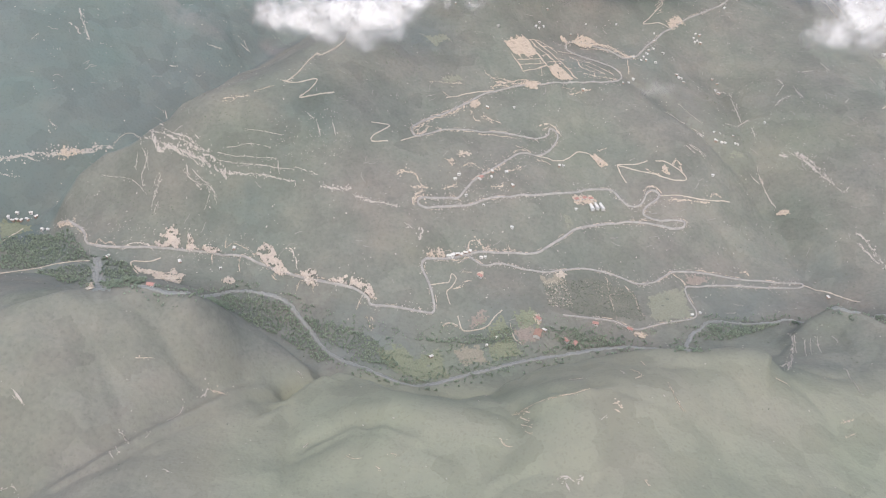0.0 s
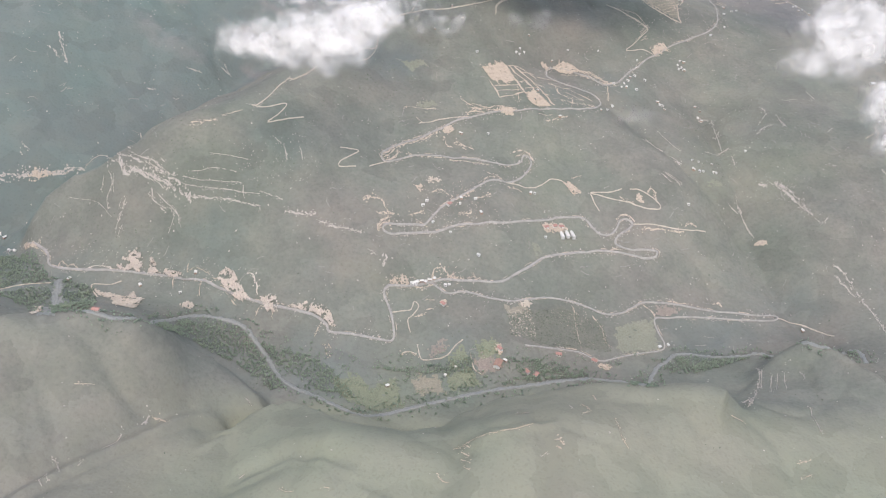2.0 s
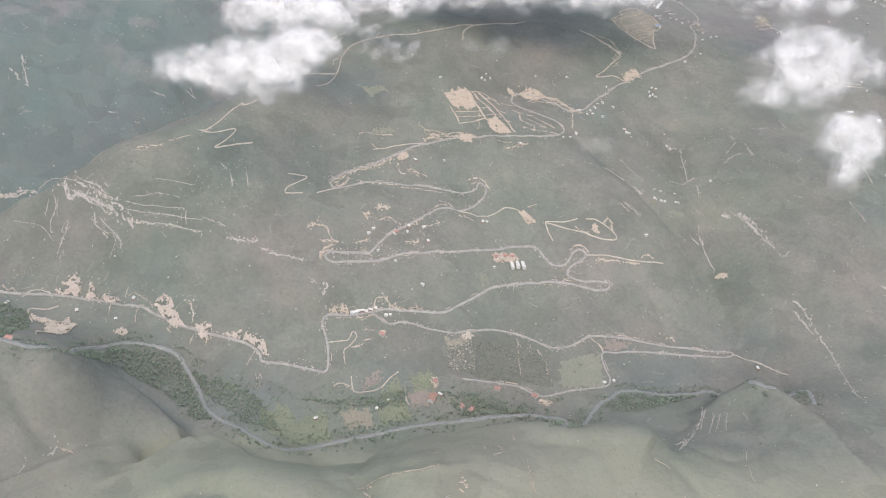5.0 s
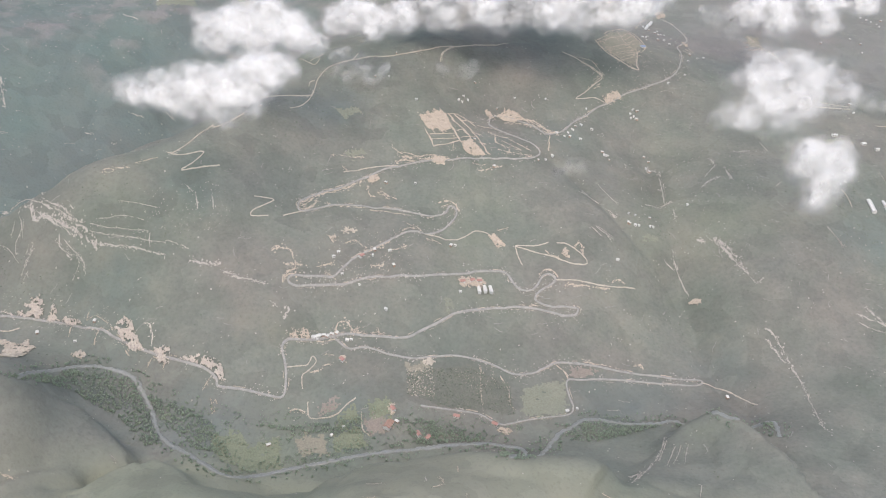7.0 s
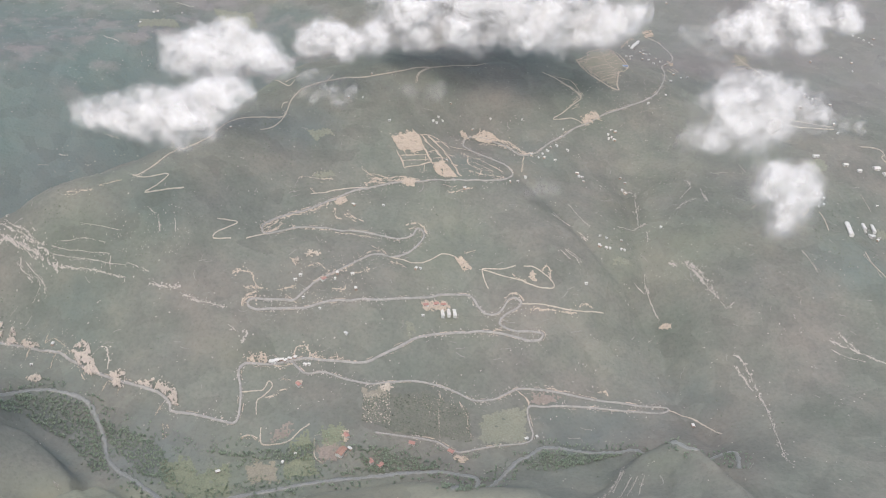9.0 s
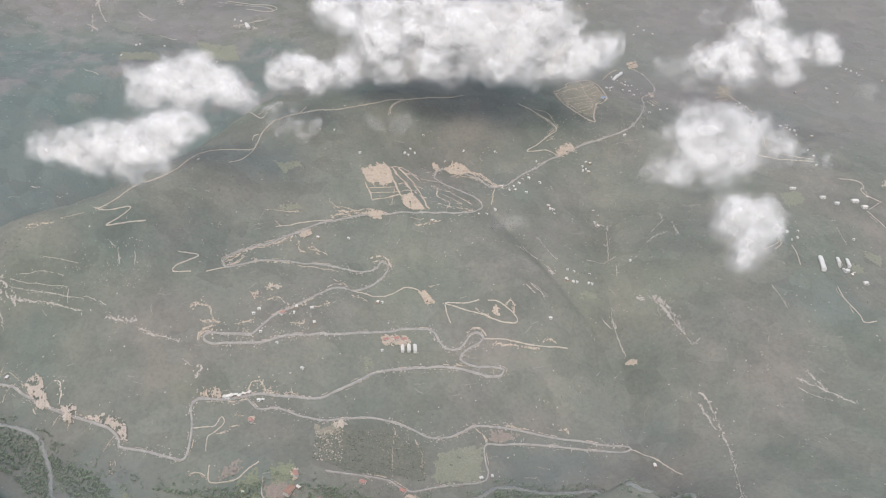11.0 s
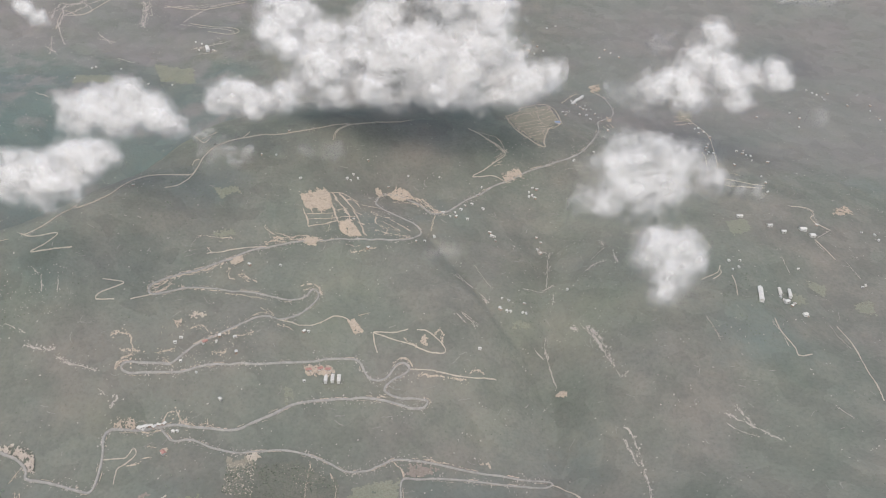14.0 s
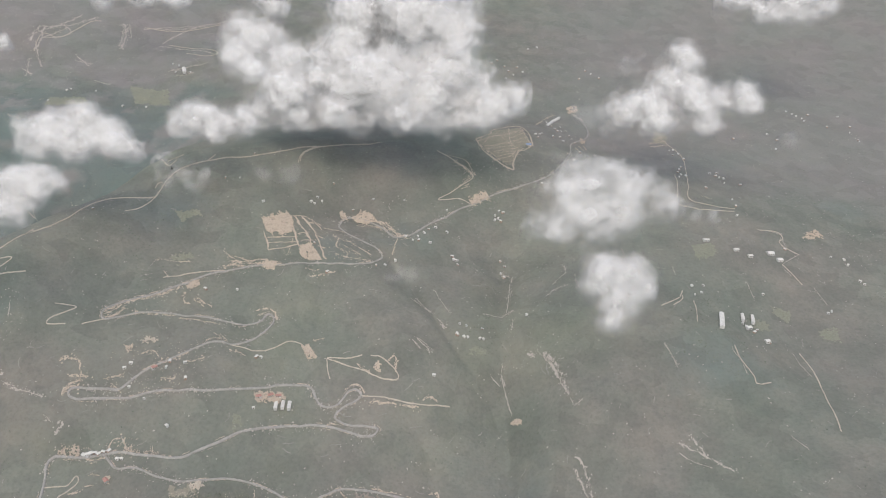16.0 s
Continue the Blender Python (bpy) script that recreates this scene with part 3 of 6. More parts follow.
def flecks(rng, centres, spread, size, verts, faces):
    """Small loose pieces of bare ground beside a scar, appended to verts and faces."""
    for cx, cy in centres:
        x, y = cx + rng.normal(0, spread), cy + rng.normal(0, spread)
        r, k, turn = size * (0.4 + rng.random()), 5, rng.random() * 6.3
        ring = [(x + r * (0.5 + rng.random()) * math.cos(turn + 6.283 * a / k), y + r * (0.5 + rng.random()) * math.sin(turn + 6.283 * a / k)) for a in range(k)]
        at = len(verts)
        ring.append((x, y))
        zs = surface([p[0] for p in ring], [p[1] for p in ring])
        verts += [(p[0], p[1], z + 0.3 + (0.5 if a == k else 0)) for a, (p, z) in enumerate(zip(ring, zs))]
        faces += [(at + a, at + (a + 1) % k, at + k) for a in range(k)]


def scar(points, width, material, loose=1.0):
    """A ragged strip of bare ground with a crumbled surface, broken edges and loose pieces beside it."""
    rng = np.random.default_rng(300 + next(counter))
    line = smooth_line(points, 1.6)
    t = np.gradient(line, axis=0)
    t /= np.maximum(np.linalg.norm(t, axis=1), 1e-6)[:, None]
    nrm = np.stack([-t[:, 1], t[:, 0]], 1)
    k = len(line)
    slow = np.interp(np.arange(k), np.arange(0, k + 5, 5), 0.35 + 0.9 * rng.random(len(np.arange(0, k + 5, 5))))
    sway = np.interp(np.arange(k), np.arange(0, k + 4, 4), rng.normal(0, 0.25, len(np.arange(0, k + 4, 4))))
    ends = np.clip(np.minimum(np.arange(k), np.arange(k)[::-1]) / 3 + 0.25, 0, 1)
    rows, across = [], np.linspace(-1, 1, 6)
    for u in across:
        w = width / 2 * slow * ends * (1 + 0.5 * (rng.random(k) - 0.5))
        q = line + nrm * (u * w + sway * width)[:, None]
        rise = 0.25 + (1 - abs(u)) * 0.9 * rng.random(k)
        rows.append(np.column_stack([q, surface(q[:, 0], q[:, 1]) + rise]))
    verts = [tuple(v) for v in np.stack(rows, 1).reshape(-1, 3)]
    m = len(across)
    whole = [noise.fractal(Vector((line[i][0] / 3.5 + 0.31 * j, line[i][1] / 3.5 - 0.23 * j, width)), 0.8, 2.0, 3) > (-0.9 if loose < 0.2 else -0.12 if width > 1.7 else -0.3) for i in range(k - 1) for j in range(m - 1)]
    faces = [(i * m + j, i * m + j + 1, (i + 1) * m + j + 1, (i + 1) * m + j) for i in range(k - 1) for j in range(m - 1) if whole[i * (m - 1) + j]]
    flecks(rng, line[rng.integers(0, k, max(2, int(k * 0.7 * loose)))], width * 0.75 + 0.5, 0.22 * width + 0.25, verts, faces)
    rock = material is ROCK
    ob = new("rock_scar" if rock else "earth_bank", mesh_from("scar", verts, faces, material))
    return tagged(ob, "strip of crumbling pale rock bare of grass" if rock else "cut bank of bare tan earth", "rock" if rock else "earth bank", kind="structure")


def fleck_field(poly, n, size, material, label):
    """Many small spots of bare ground or stone inside an outline."""
    rng = np.random.default_rng(900 + next(counter))
    p = np.array(poly, float)
    q = p.min(0) + rng.random((n * 3, 2)) * (p.max(0) - p.min(0))
    q = q[inside(q[:, 0], q[:, 1], poly)][:n]
    verts, faces = [], []
    flecks(rng, q, 0.3, size, verts, faces)
    tagged(new("speckled_ground", mesh_from("speckled_ground", verts, faces, material)), label, "bare soil", kind="stuff")


def inside(x, y, poly):
    hit = np.zeros(x.shape, bool)
    for (ax, ay), (bx, by) in zip(poly, poly[1:] + poly[:1]):
        cross = (ay > y) != (by > y)
        hit ^= cross & (x < (bx - ax) * (y - ay) / ((by - ay) or 1e-9) + ax)
    return hit


def sheet(name, poly, material, cell, rag, relief, holes, seed):
    """A piece of surface laid over the land inside an outline, ragged at its edge, as one mesh."""
    rng = np.random.default_rng(seed)
    p = np.array(poly, float)
    xs = np.arange(p[:, 0].min() - 4, p[:, 0].max() + 4 + cell, cell)
    ys = np.arange(p[:, 1].min() - 4, p[:, 1].max() + 4 + cell, cell)
    gxx, gyy = np.meshgrid(xs, ys)
    jx, jy = gxx + rng.uniform(-0.35, 0.35, gxx.shape) * cell, gyy + rng.uniform(-0.35, 0.35, gxx.shape) * cell
    cx, cy = gxx[:-1, :-1] + cell / 2, gyy[:-1, :-1] + cell / 2
    fray = np.array([noise.fractal(Vector((x / 7, y / 7, seed)), 0.6, 2.0, 4) for x, y in zip(cx.ravel(), cy.ravel())]).reshape(cx.shape)
    gaps = np.array([noise.fractal(Vector((x / 10, y / 6, seed + 50)), 0.7, 2.0, 4) for x, y in zip(cx.ravel(), cy.ravel())]).reshape(cx.shape)
    keep = inside(cx + 2 * rag * fray, cy - 2 * rag * fray, poly) & (gaps > holes)
    used, faces = {}, []
    w = gxx.shape[1]
    for j, i in zip(*np.nonzero(keep)):
        faces.append([used.setdefault(a, len(used)) for a in (j * w + i, j * w + i + 1, (j + 1) * w + i + 1, (j + 1) * w + i)])
    if not faces:
        return None
    ids = np.fromiter(used, int)
    vx, vy = jx.ravel()[ids], jy.ravel()[ids]
    vz = surface(vx, vy) + 0.35 + relief * rng.random(len(ids))
    return new(name, mesh_from(name, np.column_stack([vx, vy, vz]).tolist(), faces, material))


def patch(poly, material, holes=-0.38):
    ob = sheet("bare_ground", poly, material, 1.3, 2.0 if holes > -1 else 1.0, 1.7 if holes > -1 else 0.5, holes, next(counter))
    if ob:
        tagged(ob, "graded patch of bare tan earth on the slope", "bare ground", kind="structure")


def bluff(poly):
    """A crumbling face of pale rock, jagged and riven down the slope."""
    ob = sheet("rock_face", poly, CLIFF, 0.9, 2.2, 3.0, -0.2, next(counter))
    if ob:
        tagged(ob, "crumbling face of pale tan rock above the river road", "rock", kind="structure")


def pool(poly):
    ob = sheet("river", poly, WATER, 1.5, 1.2, 0.05, -2, next(counter))
    tagged(ob, "wide shallow reach of the grey-green river", "river", kind="structure")


def field(poly, material):
    label = {GREEN: "green meadow on the river terrace", OLIVE: "olive-green fallow field", TAN: "stubble field of dry straw colour", SOIL: "field of bare reddish soil",
             ORCHARD: "dark scrubby orchard ground with pale spots"}[material]
    ob = sheet("field", poly, material, 2.4, 2.5, 0.25, -0.75, next(counter))
    if ob:
        tagged(ob, label, "field", kind="structure")


WOODS = []
# pale tracks over the slopes
dirt_track([(-41, 989), (-16, 997), (-24, 984), (-37, 969), (-37, 962), (-16, 969)])
dirt_track([(371, 1034), (351, 1027), (325, 1024), (348, 1019), (380, 1012), (404, 1004), (424, 1005), (426, 1012), (413, 1023), (397, 1033), (383,
    1034)])
dirt_track([(325, 1022), (330, 1009), (337, 996)])
dirt_track([(384, 979), (413, 980), (445, 981), (470, 986), (500, 999)])
dirt_track([(186, 1004), (206, 1004), (234, 1010), (250, 1022), (265, 1038), (281, 1040), (298, 1032), (311, 1024)])
dirt_track([(63, 1089), (95, 1109), (127, 1125), (151, 1137)])
dirt_track([(2, 977), (24, 995)])
dirt_track([(55, 783), (71, 789), (80, 793), (83, 806), (89, 799), (82, 783), (77, 776), (82, 757)])
dirt_track([(92, 742), (98, 724), (113, 725), (128, 731), (139, 746), (147, 754)])
dirt_track([(157, 737), (162, 718), (172, 711)])
dirt_track([(73, 726), (81, 731), (92, 729)])
dirt_track([(807, 1812), (825, 1755), (849, 1704), (850, 1634), (846, 1551), (842, 1500), (878, 1476), (916, 1478)])
dirt_track([(771, 1168), (797, 1193), (805, 1216)])
dirt_track([(966, 1149), (974, 1120), (977, 1071), (979, 1026), (979, 990)])
dirt_track([(868, 1118), (877, 1092), (889, 1072), (891, 1060), (910, 1066)])
dirt_track([(583, 872), (607, 868), (626, 843), (639, 823)])
dirt_track([(187, 1423), (173, 1391), (173, 1370)])
dirt_track([(-367, 785), (-398, 778), (-431, 758), (-455, 740)])
dirt_track([(-283, 794), (-295, 788), (-316, 788), (-315, 780), (-302, 765)])
dirt_track([(-490, 815), (-481, 858)])
dirt_track([(-528, 1720), (-544, 1782), (-506, 1794), (-484, 1876), (-467, 1894)])
dirt_track([(-373, 1925), (-290, 1955), (-225, 2034)])
dirt_track([(-298, 1880), (-191, 1884), (-191, 1852), (-246, 1854)])
# bare rock and erosion scars
scar([(-127, 971), (-114, 965), (-106, 951)], 1.5, ROCK)
scar([(-93, 971), (-86, 954)], 1.4, ROCK)
scar([(-94, 888), (-67, 886), (-58, 892)], 3.5, ROCK)
scar([(-52, 883), (-31, 876), (-9, 875), (6, 875)], 2.5, ROCK)
scar([(18, 855), (28, 851)], 2.5, ROCK)
scar([(39, 840), (40, 849), (40, 856)], 4, ROCK)
scar([(-303, 863), (-304, 857), (-305, 851)], 2, ROCK)
scar([(619, 1080), (632, 1063), (644, 1035), (652, 1011)], 3.5, ROCK)
scar([(653, 1008), (660, 996), (669, 1004)], 1.6, ROCK)
scar([(665, 934), (677, 918), (688, 876), (693, 824), (686, 751)], 2.5, ROCK)
scar([(803, 971), (819, 944)], 3, ROCK)
scar([(539, 1276), (552, 1262), (556, 1244)], 2.5, ROCK)
scar([(555, 1217), (552, 1205)], 2, ROCK)
scar([(566, 1155), (566, 1128)], 2.2, ROCK)
scar([(561, 1063), (568, 1053)], 2.5, ROCK)
scar([(422, 1153), (448, 1135)], 1.6, ROCK)
scar([(433, 1065), (447, 1055)], 1.6, ROCK)
scar([(462, 1122), (474, 1108)], 3, ROCK)
scar([(456, 1059), (460, 1051)], 2.5, ROCK)
scar([(521, 1155), (547, 1166), (566, 1175)], 1.5, ROCK)
scar([(66, 661), (76, 654)], 1.6, ROCK)
scar([(-474, 965), (-459, 975), (-445, 978), (-427, 994), (-405, 1000)], 4, ROCK)
scar([(-535, 938), (-504, 953), (-474, 965)], 3, ROCK)
scar([(-489, 1164), (-479, 1154)], 2.5, ROCK)
scar([(-282, 1285), (-268, 1283)], 2, ROCK)
scar([(-319, 1243), (-307, 1249)], 2, ROCK)
scar([(-552, 1747), (-563, 1801), (-532, 1828), (-512, 1890)], 4, ROCK)
scar([(-538, 1767), (-524, 1800), (-515, 1832)], 3.5, ROCK)
scar([(-374, 1924), (-312, 1953), (-271, 1990), (-217, 2069)], 3.5, ROCK)
scar([(-314, 1881), (-301, 1929), (-275, 1982)], 3, ROCK)
scar([(-248, 1776), (-222, 1790), (-185, 1817)], 3.5, ROCK)
scar([(-226, 1754), (-192, 1770)], 3, ROCK)
scar([(-390, 1829), (-406, 1876), (-408, 1910)], 5, ROCK)
scar([(-444, 1745), (-407, 1723)], 4, ROCK)
scar([(-522, 1694), (-492, 1632)], 3, ROCK)
scar([(-315, 1867), (-263, 1872), (-196, 1870), (-189, 1859)], 2.5, ROCK)
scar([(-542, 1752), (-526, 1727), (-485, 1677)], 3, ROCK)
scar([(592, 1088), (604, 1081)], 2.5, ROCK)
scar([(613, 1085), (623, 1068), (635, 1048), (639, 1043)], 3.5, ROCK)
scar([(774, 1092), (789, 1064)], 1.5, ROCK)
scar([(787, 961), (819, 943), (848, 922)], 2.5, ROCK)
scar([(788, 948), (800, 938), (824, 927)], 1.6, ROCK)
scar([(666, 919), (676, 898), (682, 884)], 2.5, ROCK)
scar([(632, 1262), (636, 1240)], 1.8, ROCK)
scar([(610, 1194), (621, 1205), (637, 1213)], 2.2, ROCK)
scar([(651, 1227), (656, 1205)], 2, ROCK)
scar([(675, 1278), (696, 1282)], 1.6, ROCK)
scar([(536, 1274), (544, 1265)], 2.5, ROCK)
scar([(557, 1210), (559, 1222)], 1.6, ROCK)
scar([(550, 1170), (568, 1172)], 1.6, ROCK)
scar([(554, 1239), (556, 1172)], 1.3, ROCK)
scar([(561, 1080), (561, 1064), (570, 1046), (583, 1018)], 1.3, ROCK)
scar([(771, 1095), (779, 1082), (788, 1061)], 1.2, ROCK)
scar([(717, 1185), (730, 1200)], 1.2, ROCK)
scar([(445, 1176), (460, 1155), (475, 1135)], 1.1, ROCK)
scar([(442, 1070), (455, 1062), (464, 1056)], 1.2, ROCK)
scar([(980, 1408), (992, 1375), (1005, 1372)], 1.2, ROCK)
scar([(1005, 1372), (972, 1334), (982, 1312)], 1.1, ROCK)
scar([(945, 1421), (986, 1419)], 1.0, ROCK)
scar([(1014, 1297), (1028, 1264)], 1.0, ROCK)
scar([(719, 1307), (725, 1284)], 1.0, ROCK)
scar([(907, 1273), (916, 1243)], 1.0, ROCK)
scar([(795, 1278), (798, 1258)], 1.1, ROCK)
# cut banks and graded strips
scar([(58, 1102), (68, 1094)], 1.5, EARTH)
scar([(20, 1002), (28, 1014), (34, 1025)], 2.2, EARTH)
scar([(28, 1000), (34, 1010), (41, 1021)], 2, EARTH)
scar([(52, 1024), (59, 1017), (70, 1026), (78, 1022), (85, 1027)], 2.4, EARTH)
scar([(90, 1027), (107, 1031)], 1.8, EARTH)
scar([(113, 1030), (141, 1033), (170, 1034)], 1.5, EARTH)
scar([(120, 1071), (135, 1065), (147, 1060)], 2.6, EARTH)
scar([(62, 916), (72, 922), (83, 927)], 2, EARTH)
scar([(75, 912), (83, 910), (88, 908)], 2, EARTH)
scar([(26, 880), (26, 889), (31, 898), (39, 905)], 2.6, EARTH)
scar([(148, 844), (157, 847), (167, 845)], 2, EARTH)
scar([(156, 854), (159, 846)], 1.2, EARTH)
scar([(97, 812), (109, 812)], 1.8, EARTH)
scar([(134, 1135), (142, 1146), (150, 1155)], 1.6, EARTH)
scar([(248, 1167), (270, 1171)], 1.8, EARTH)
scar([(83, 829), (93, 828), (105, 834)], 2.4, EARTH)
scar([(122, 847), (137, 846), (146, 842)], 1.8, EARTH)
scar([(349, 933), (357, 938), (368, 937)], 2, EARTH)
scar([(297, 1049), (313, 1055)], 1.6, EARTH)
scar([(368, 1022), (376, 1015), (388, 1010)], 2, EARTH)
scar([(156, 989), (170, 1005), (181, 1009)], 1.8, EARTH)
scar([(87, 1104), (103, 1113)], 1.6, EARTH)
scar([(38, 1119), (63, 1123), (87, 1129)], 1.8, EARTH)
scar([(138, 1160), (165, 1158)], 1.6, EARTH)
scar([(-413, 861), (-407, 848)], 1.8, EARTH)
scar([(-15, 728), (-10, 721)], 2, EARTH)
scar([(102, 841), (109, 856), (117, 856), (124, 847), (137, 843)], 3.5, EARTH)
scar([(18, 1005), (26, 1020), (46, 1039), (71, 1059), (92, 1079)], 4, EARTH)
scar([(24, 998), (33, 1008), (40, 1022)], 3.5, EARTH)
scar([(207, 1073), (218, 1081), (231, 1080), (240, 1068)], 2.5, EARTH)
scar([(212, 1067), (223, 1076)], 2, EARTH)
scar([(362, 986), (369, 992), (381, 990), (388, 983)], 2.5, EARTH)
scar([(-1, 922), (10, 928), (23, 928)], 4, EARTH)
scar([(23, 928), (31, 919), (39, 903)], 2.2, EARTH)
scar([(24, 905), (44, 913)], 3, EARTH)
scar([(28, 882), (28, 890), (39, 901)], 3.5, EARTH)
scar([(324, 1309), (342, 1303), (361, 1282), (380, 1275)], 5, EARTH)
scar([(164, 1153), (196, 1159), (213, 1165)], 3, EARTH)
scar([(123, 953), (137, 962), (151, 974)], 3.5, EARTH)
scar([(153, 962), (164, 964), (175, 971)], 3, EARTH)
scar([(200, 993), (216, 995), (221, 994)], 3, EARTH)
scar([(397, 973), (429, 975), (461, 980)], 2.6, EARTH)
scar([(463, 990), (474, 998), (483, 995)], 3, EARTH)
scar([(390, 858), (402, 849), (406, 840)], 2.5, EARTH)
scar([(493, 883), (503, 888), (507, 880)], 2.2, EARTH)
scar([(424, 869), (435, 870), (447, 867)], 1.8, EARTH)
scar([(407, 1027), (415, 1036), (423, 1016)], 3, EARTH)
scar([(455, 1560), (489, 1607), (530, 1671)], 3.5, EARTH)
scar([(473, 1541), (512, 1586), (543, 1618)], 3.5, EARTH)
scar([(485, 1522), (525, 1552), (540, 1575)], 3.5, EARTH)
scar([(497, 1508), (536, 1546)], 3.5, EARTH)
scar([(526, 1702), (555, 1603)], 3, EARTH)
scar([(488, 1617), (518, 1575), (527, 1520)], 3, EARTH)
scar([(452, 1564), (474, 1535), (497, 1508), (522, 1492)], 3, EARTH)
scar([(792, 1770), (823, 1797)], 3.5, EARTH)
scar([(790, 1748), (821, 1766)], 3.5, EARTH)
scar([(790, 1726), (826, 1749)], 3.5, EARTH)
scar([(423, 1486), (445, 1476), (463, 1459)], 3, EARTH)
scar([(557, 1763), (574, 1825), (592, 1868)], 3, EARTH)
scar([(133, 1138), (145, 1145), (162, 1147)], 4, EARTH)
scar([(258, 1155), (279, 1164), (292, 1168)], 3, EARTH)
scar([(102, 1073), (109, 1057), (116, 1059)], 2.5, EARTH)
scar([(119, 1066), (137, 1060)], 2.5, EARTH)
scar([(91, 961), (105, 969), (121, 958)], 2.6, EARTH)
scar([(131, 933), (146, 936), (148, 943)], 2.5, EARTH)
scar([(69, 920), (82, 928)], 2.5, EARTH)
scar([(168, 1016), (177, 1013)], 2, EARTH)
scar([(181, 1015), (189, 1010)], 2, EARTH)
scar([(292, 833), (295, 803), (301, 775)], 2, EARTH)
scar([(318, 828), (330, 811), (335, 784)], 2, EARTH)
scar([(73, 726), (81, 731), (92, 727)], 2.5, EARTH)
scar([(85, 782), (95, 788)], 2.5, EARTH)
scar([(99, 794), (109, 798)], 2.5, EARTH)
scar([(402, 1500), (433, 1499), (450, 1488), (464, 1463)], 2.0, EARTH)
scar([(464, 1463), (448, 1438), (433, 1411)], 1.8, EARTH)
scar([(801, 1811), (823, 1800)], 2.2, EARTH)
scar([(795, 1778), (826, 1765)], 2.2, EARTH)
scar([(864, 1518), (877, 1511)], 1.8, EARTH)
scar([(451, 1566), (475, 1603), (477, 1634), (526, 1710), (555, 1620), (542, 1568), (535, 1563), (527, 1511), (529, 1495), (513, 1498), (475, 1527),
    (451, 1566)], 2.6, EARTH, 0.15)
scar([(470, 1548), (512, 1585)], 2.6, EARTH, 0.15)
scar([(476, 1536), (523, 1578)], 2.6, EARTH, 0.15)
scar([(489, 1531), (527, 1567)], 2.6, EARTH, 0.15)
scar([(497, 1520), (524, 1540)], 2.6, EARTH, 0.15)
scar([(501, 1513), (525, 1530)], 2.6, EARTH, 0.15)
scar([(509, 1505), (526, 1517)], 2.6, EARTH, 0.15)
scar([(509, 1643), (531, 1680)], 2.6, EARTH, 0.15)
scar([(514, 1620), (537, 1663)], 2.6, EARTH, 0.15)
scar([(519, 1603), (544, 1644)], 2.6, EARTH, 0.15)
scar([(505, 1676), (517, 1586), (532, 1570), (531, 1548), (527, 1511)], 2.6, EARTH, 0.15)
scar([(469, 1561), (478, 1593), (501, 1616)], 2.6, EARTH, 0.15)
scar([(477, 1531), (488, 1527)], 2.6, EARTH, 0.15)
scar([(478, 1535), (503, 1510)], 2.2, EARTH, 0.15)
scar([(639, 1652), (647, 1637)], 2.0, EARTH, 0.15)
scar([(646, 1664), (656, 1643)], 2.0, EARTH, 0.15)
scar([(654, 1676), (661, 1653)], 2.0, EARTH, 0.15)
patch([(-444, 875), (-415, 854), (-408, 844), (-434, 858)], EARTH)
patch([(49, 823), (52, 831), (58, 834), (60, 825)], EARTH)
patch([(62, 825), (62, 834), (69, 839), (75, 830)], EARTH)
patch([(100, 1082), (102, 1093), (112, 1100), (117, 1092), (109, 1080)], EARTH)
patch([(282, 1038), (294, 1041), (307, 1028), (312, 1022), (300, 1018), (289, 1030)], EARTH)
patch([(392, 1021), (399, 1024), (401, 1015), (394, 1012)], EARTH)
patch([(68, 964), (75, 971), (80, 963), (74, 958)], EARTH)
patch([(249, 949), (280, 965), (290, 959), (281, 949), (254, 940)], EARTH)
patch([(323, 757), (336, 754), (333, 746), (320, 747)], EARTH)
patch([(581, 1011), (590, 1010), (599, 1001), (596, 998), (584, 1005)], EARTH)
patch([(185, 1152), (191, 1165), (208, 1164), (206, 1150)], EARTH)
patch([(461, 1406), (487, 1432), (499, 1415), (471, 1392)], EARTH)
patch([(186, 747), (195, 751), (201, 744), (190, 740)], EARTH)
patch([(1028, 1438), (1051, 1456), (1057, 1440), (1028, 1417)], EARTH)
patch([(617, 1920), (642, 1934), (642, 1902), (623, 1886)], EARTH)
patch([(649, 1722), (662, 1714), (650, 1679)], EARTH)
patch([(-470, 962), (-464, 974), (-451, 980), (-447, 975)], EARTH)
patch([(120, 803), (115, 809), (123, 812), (127, 802)], EARTH)
patch([(-316, 782), (-306, 777), (-293, 773), (-271, 765), (-260, 775), (-252, 761), (-242, 758), (-244, 743), (-231, 658), (-283, 759), (-303, 769)],
    DIRT)
patch([(-200, 758), (-193, 769), (-185, 766), (-186, 757), (-197, 754)], DIRT)
patch([(82, 976), (84, 986), (103, 989), (102, 984)], DIRT)
patch([(219, 815), (227, 824), (235, 822), (232, 814), (223, 811)], DIRT)
patch([(-307, 641), (-354, 752), (-287, 610), (-293, 606)], DIRT)
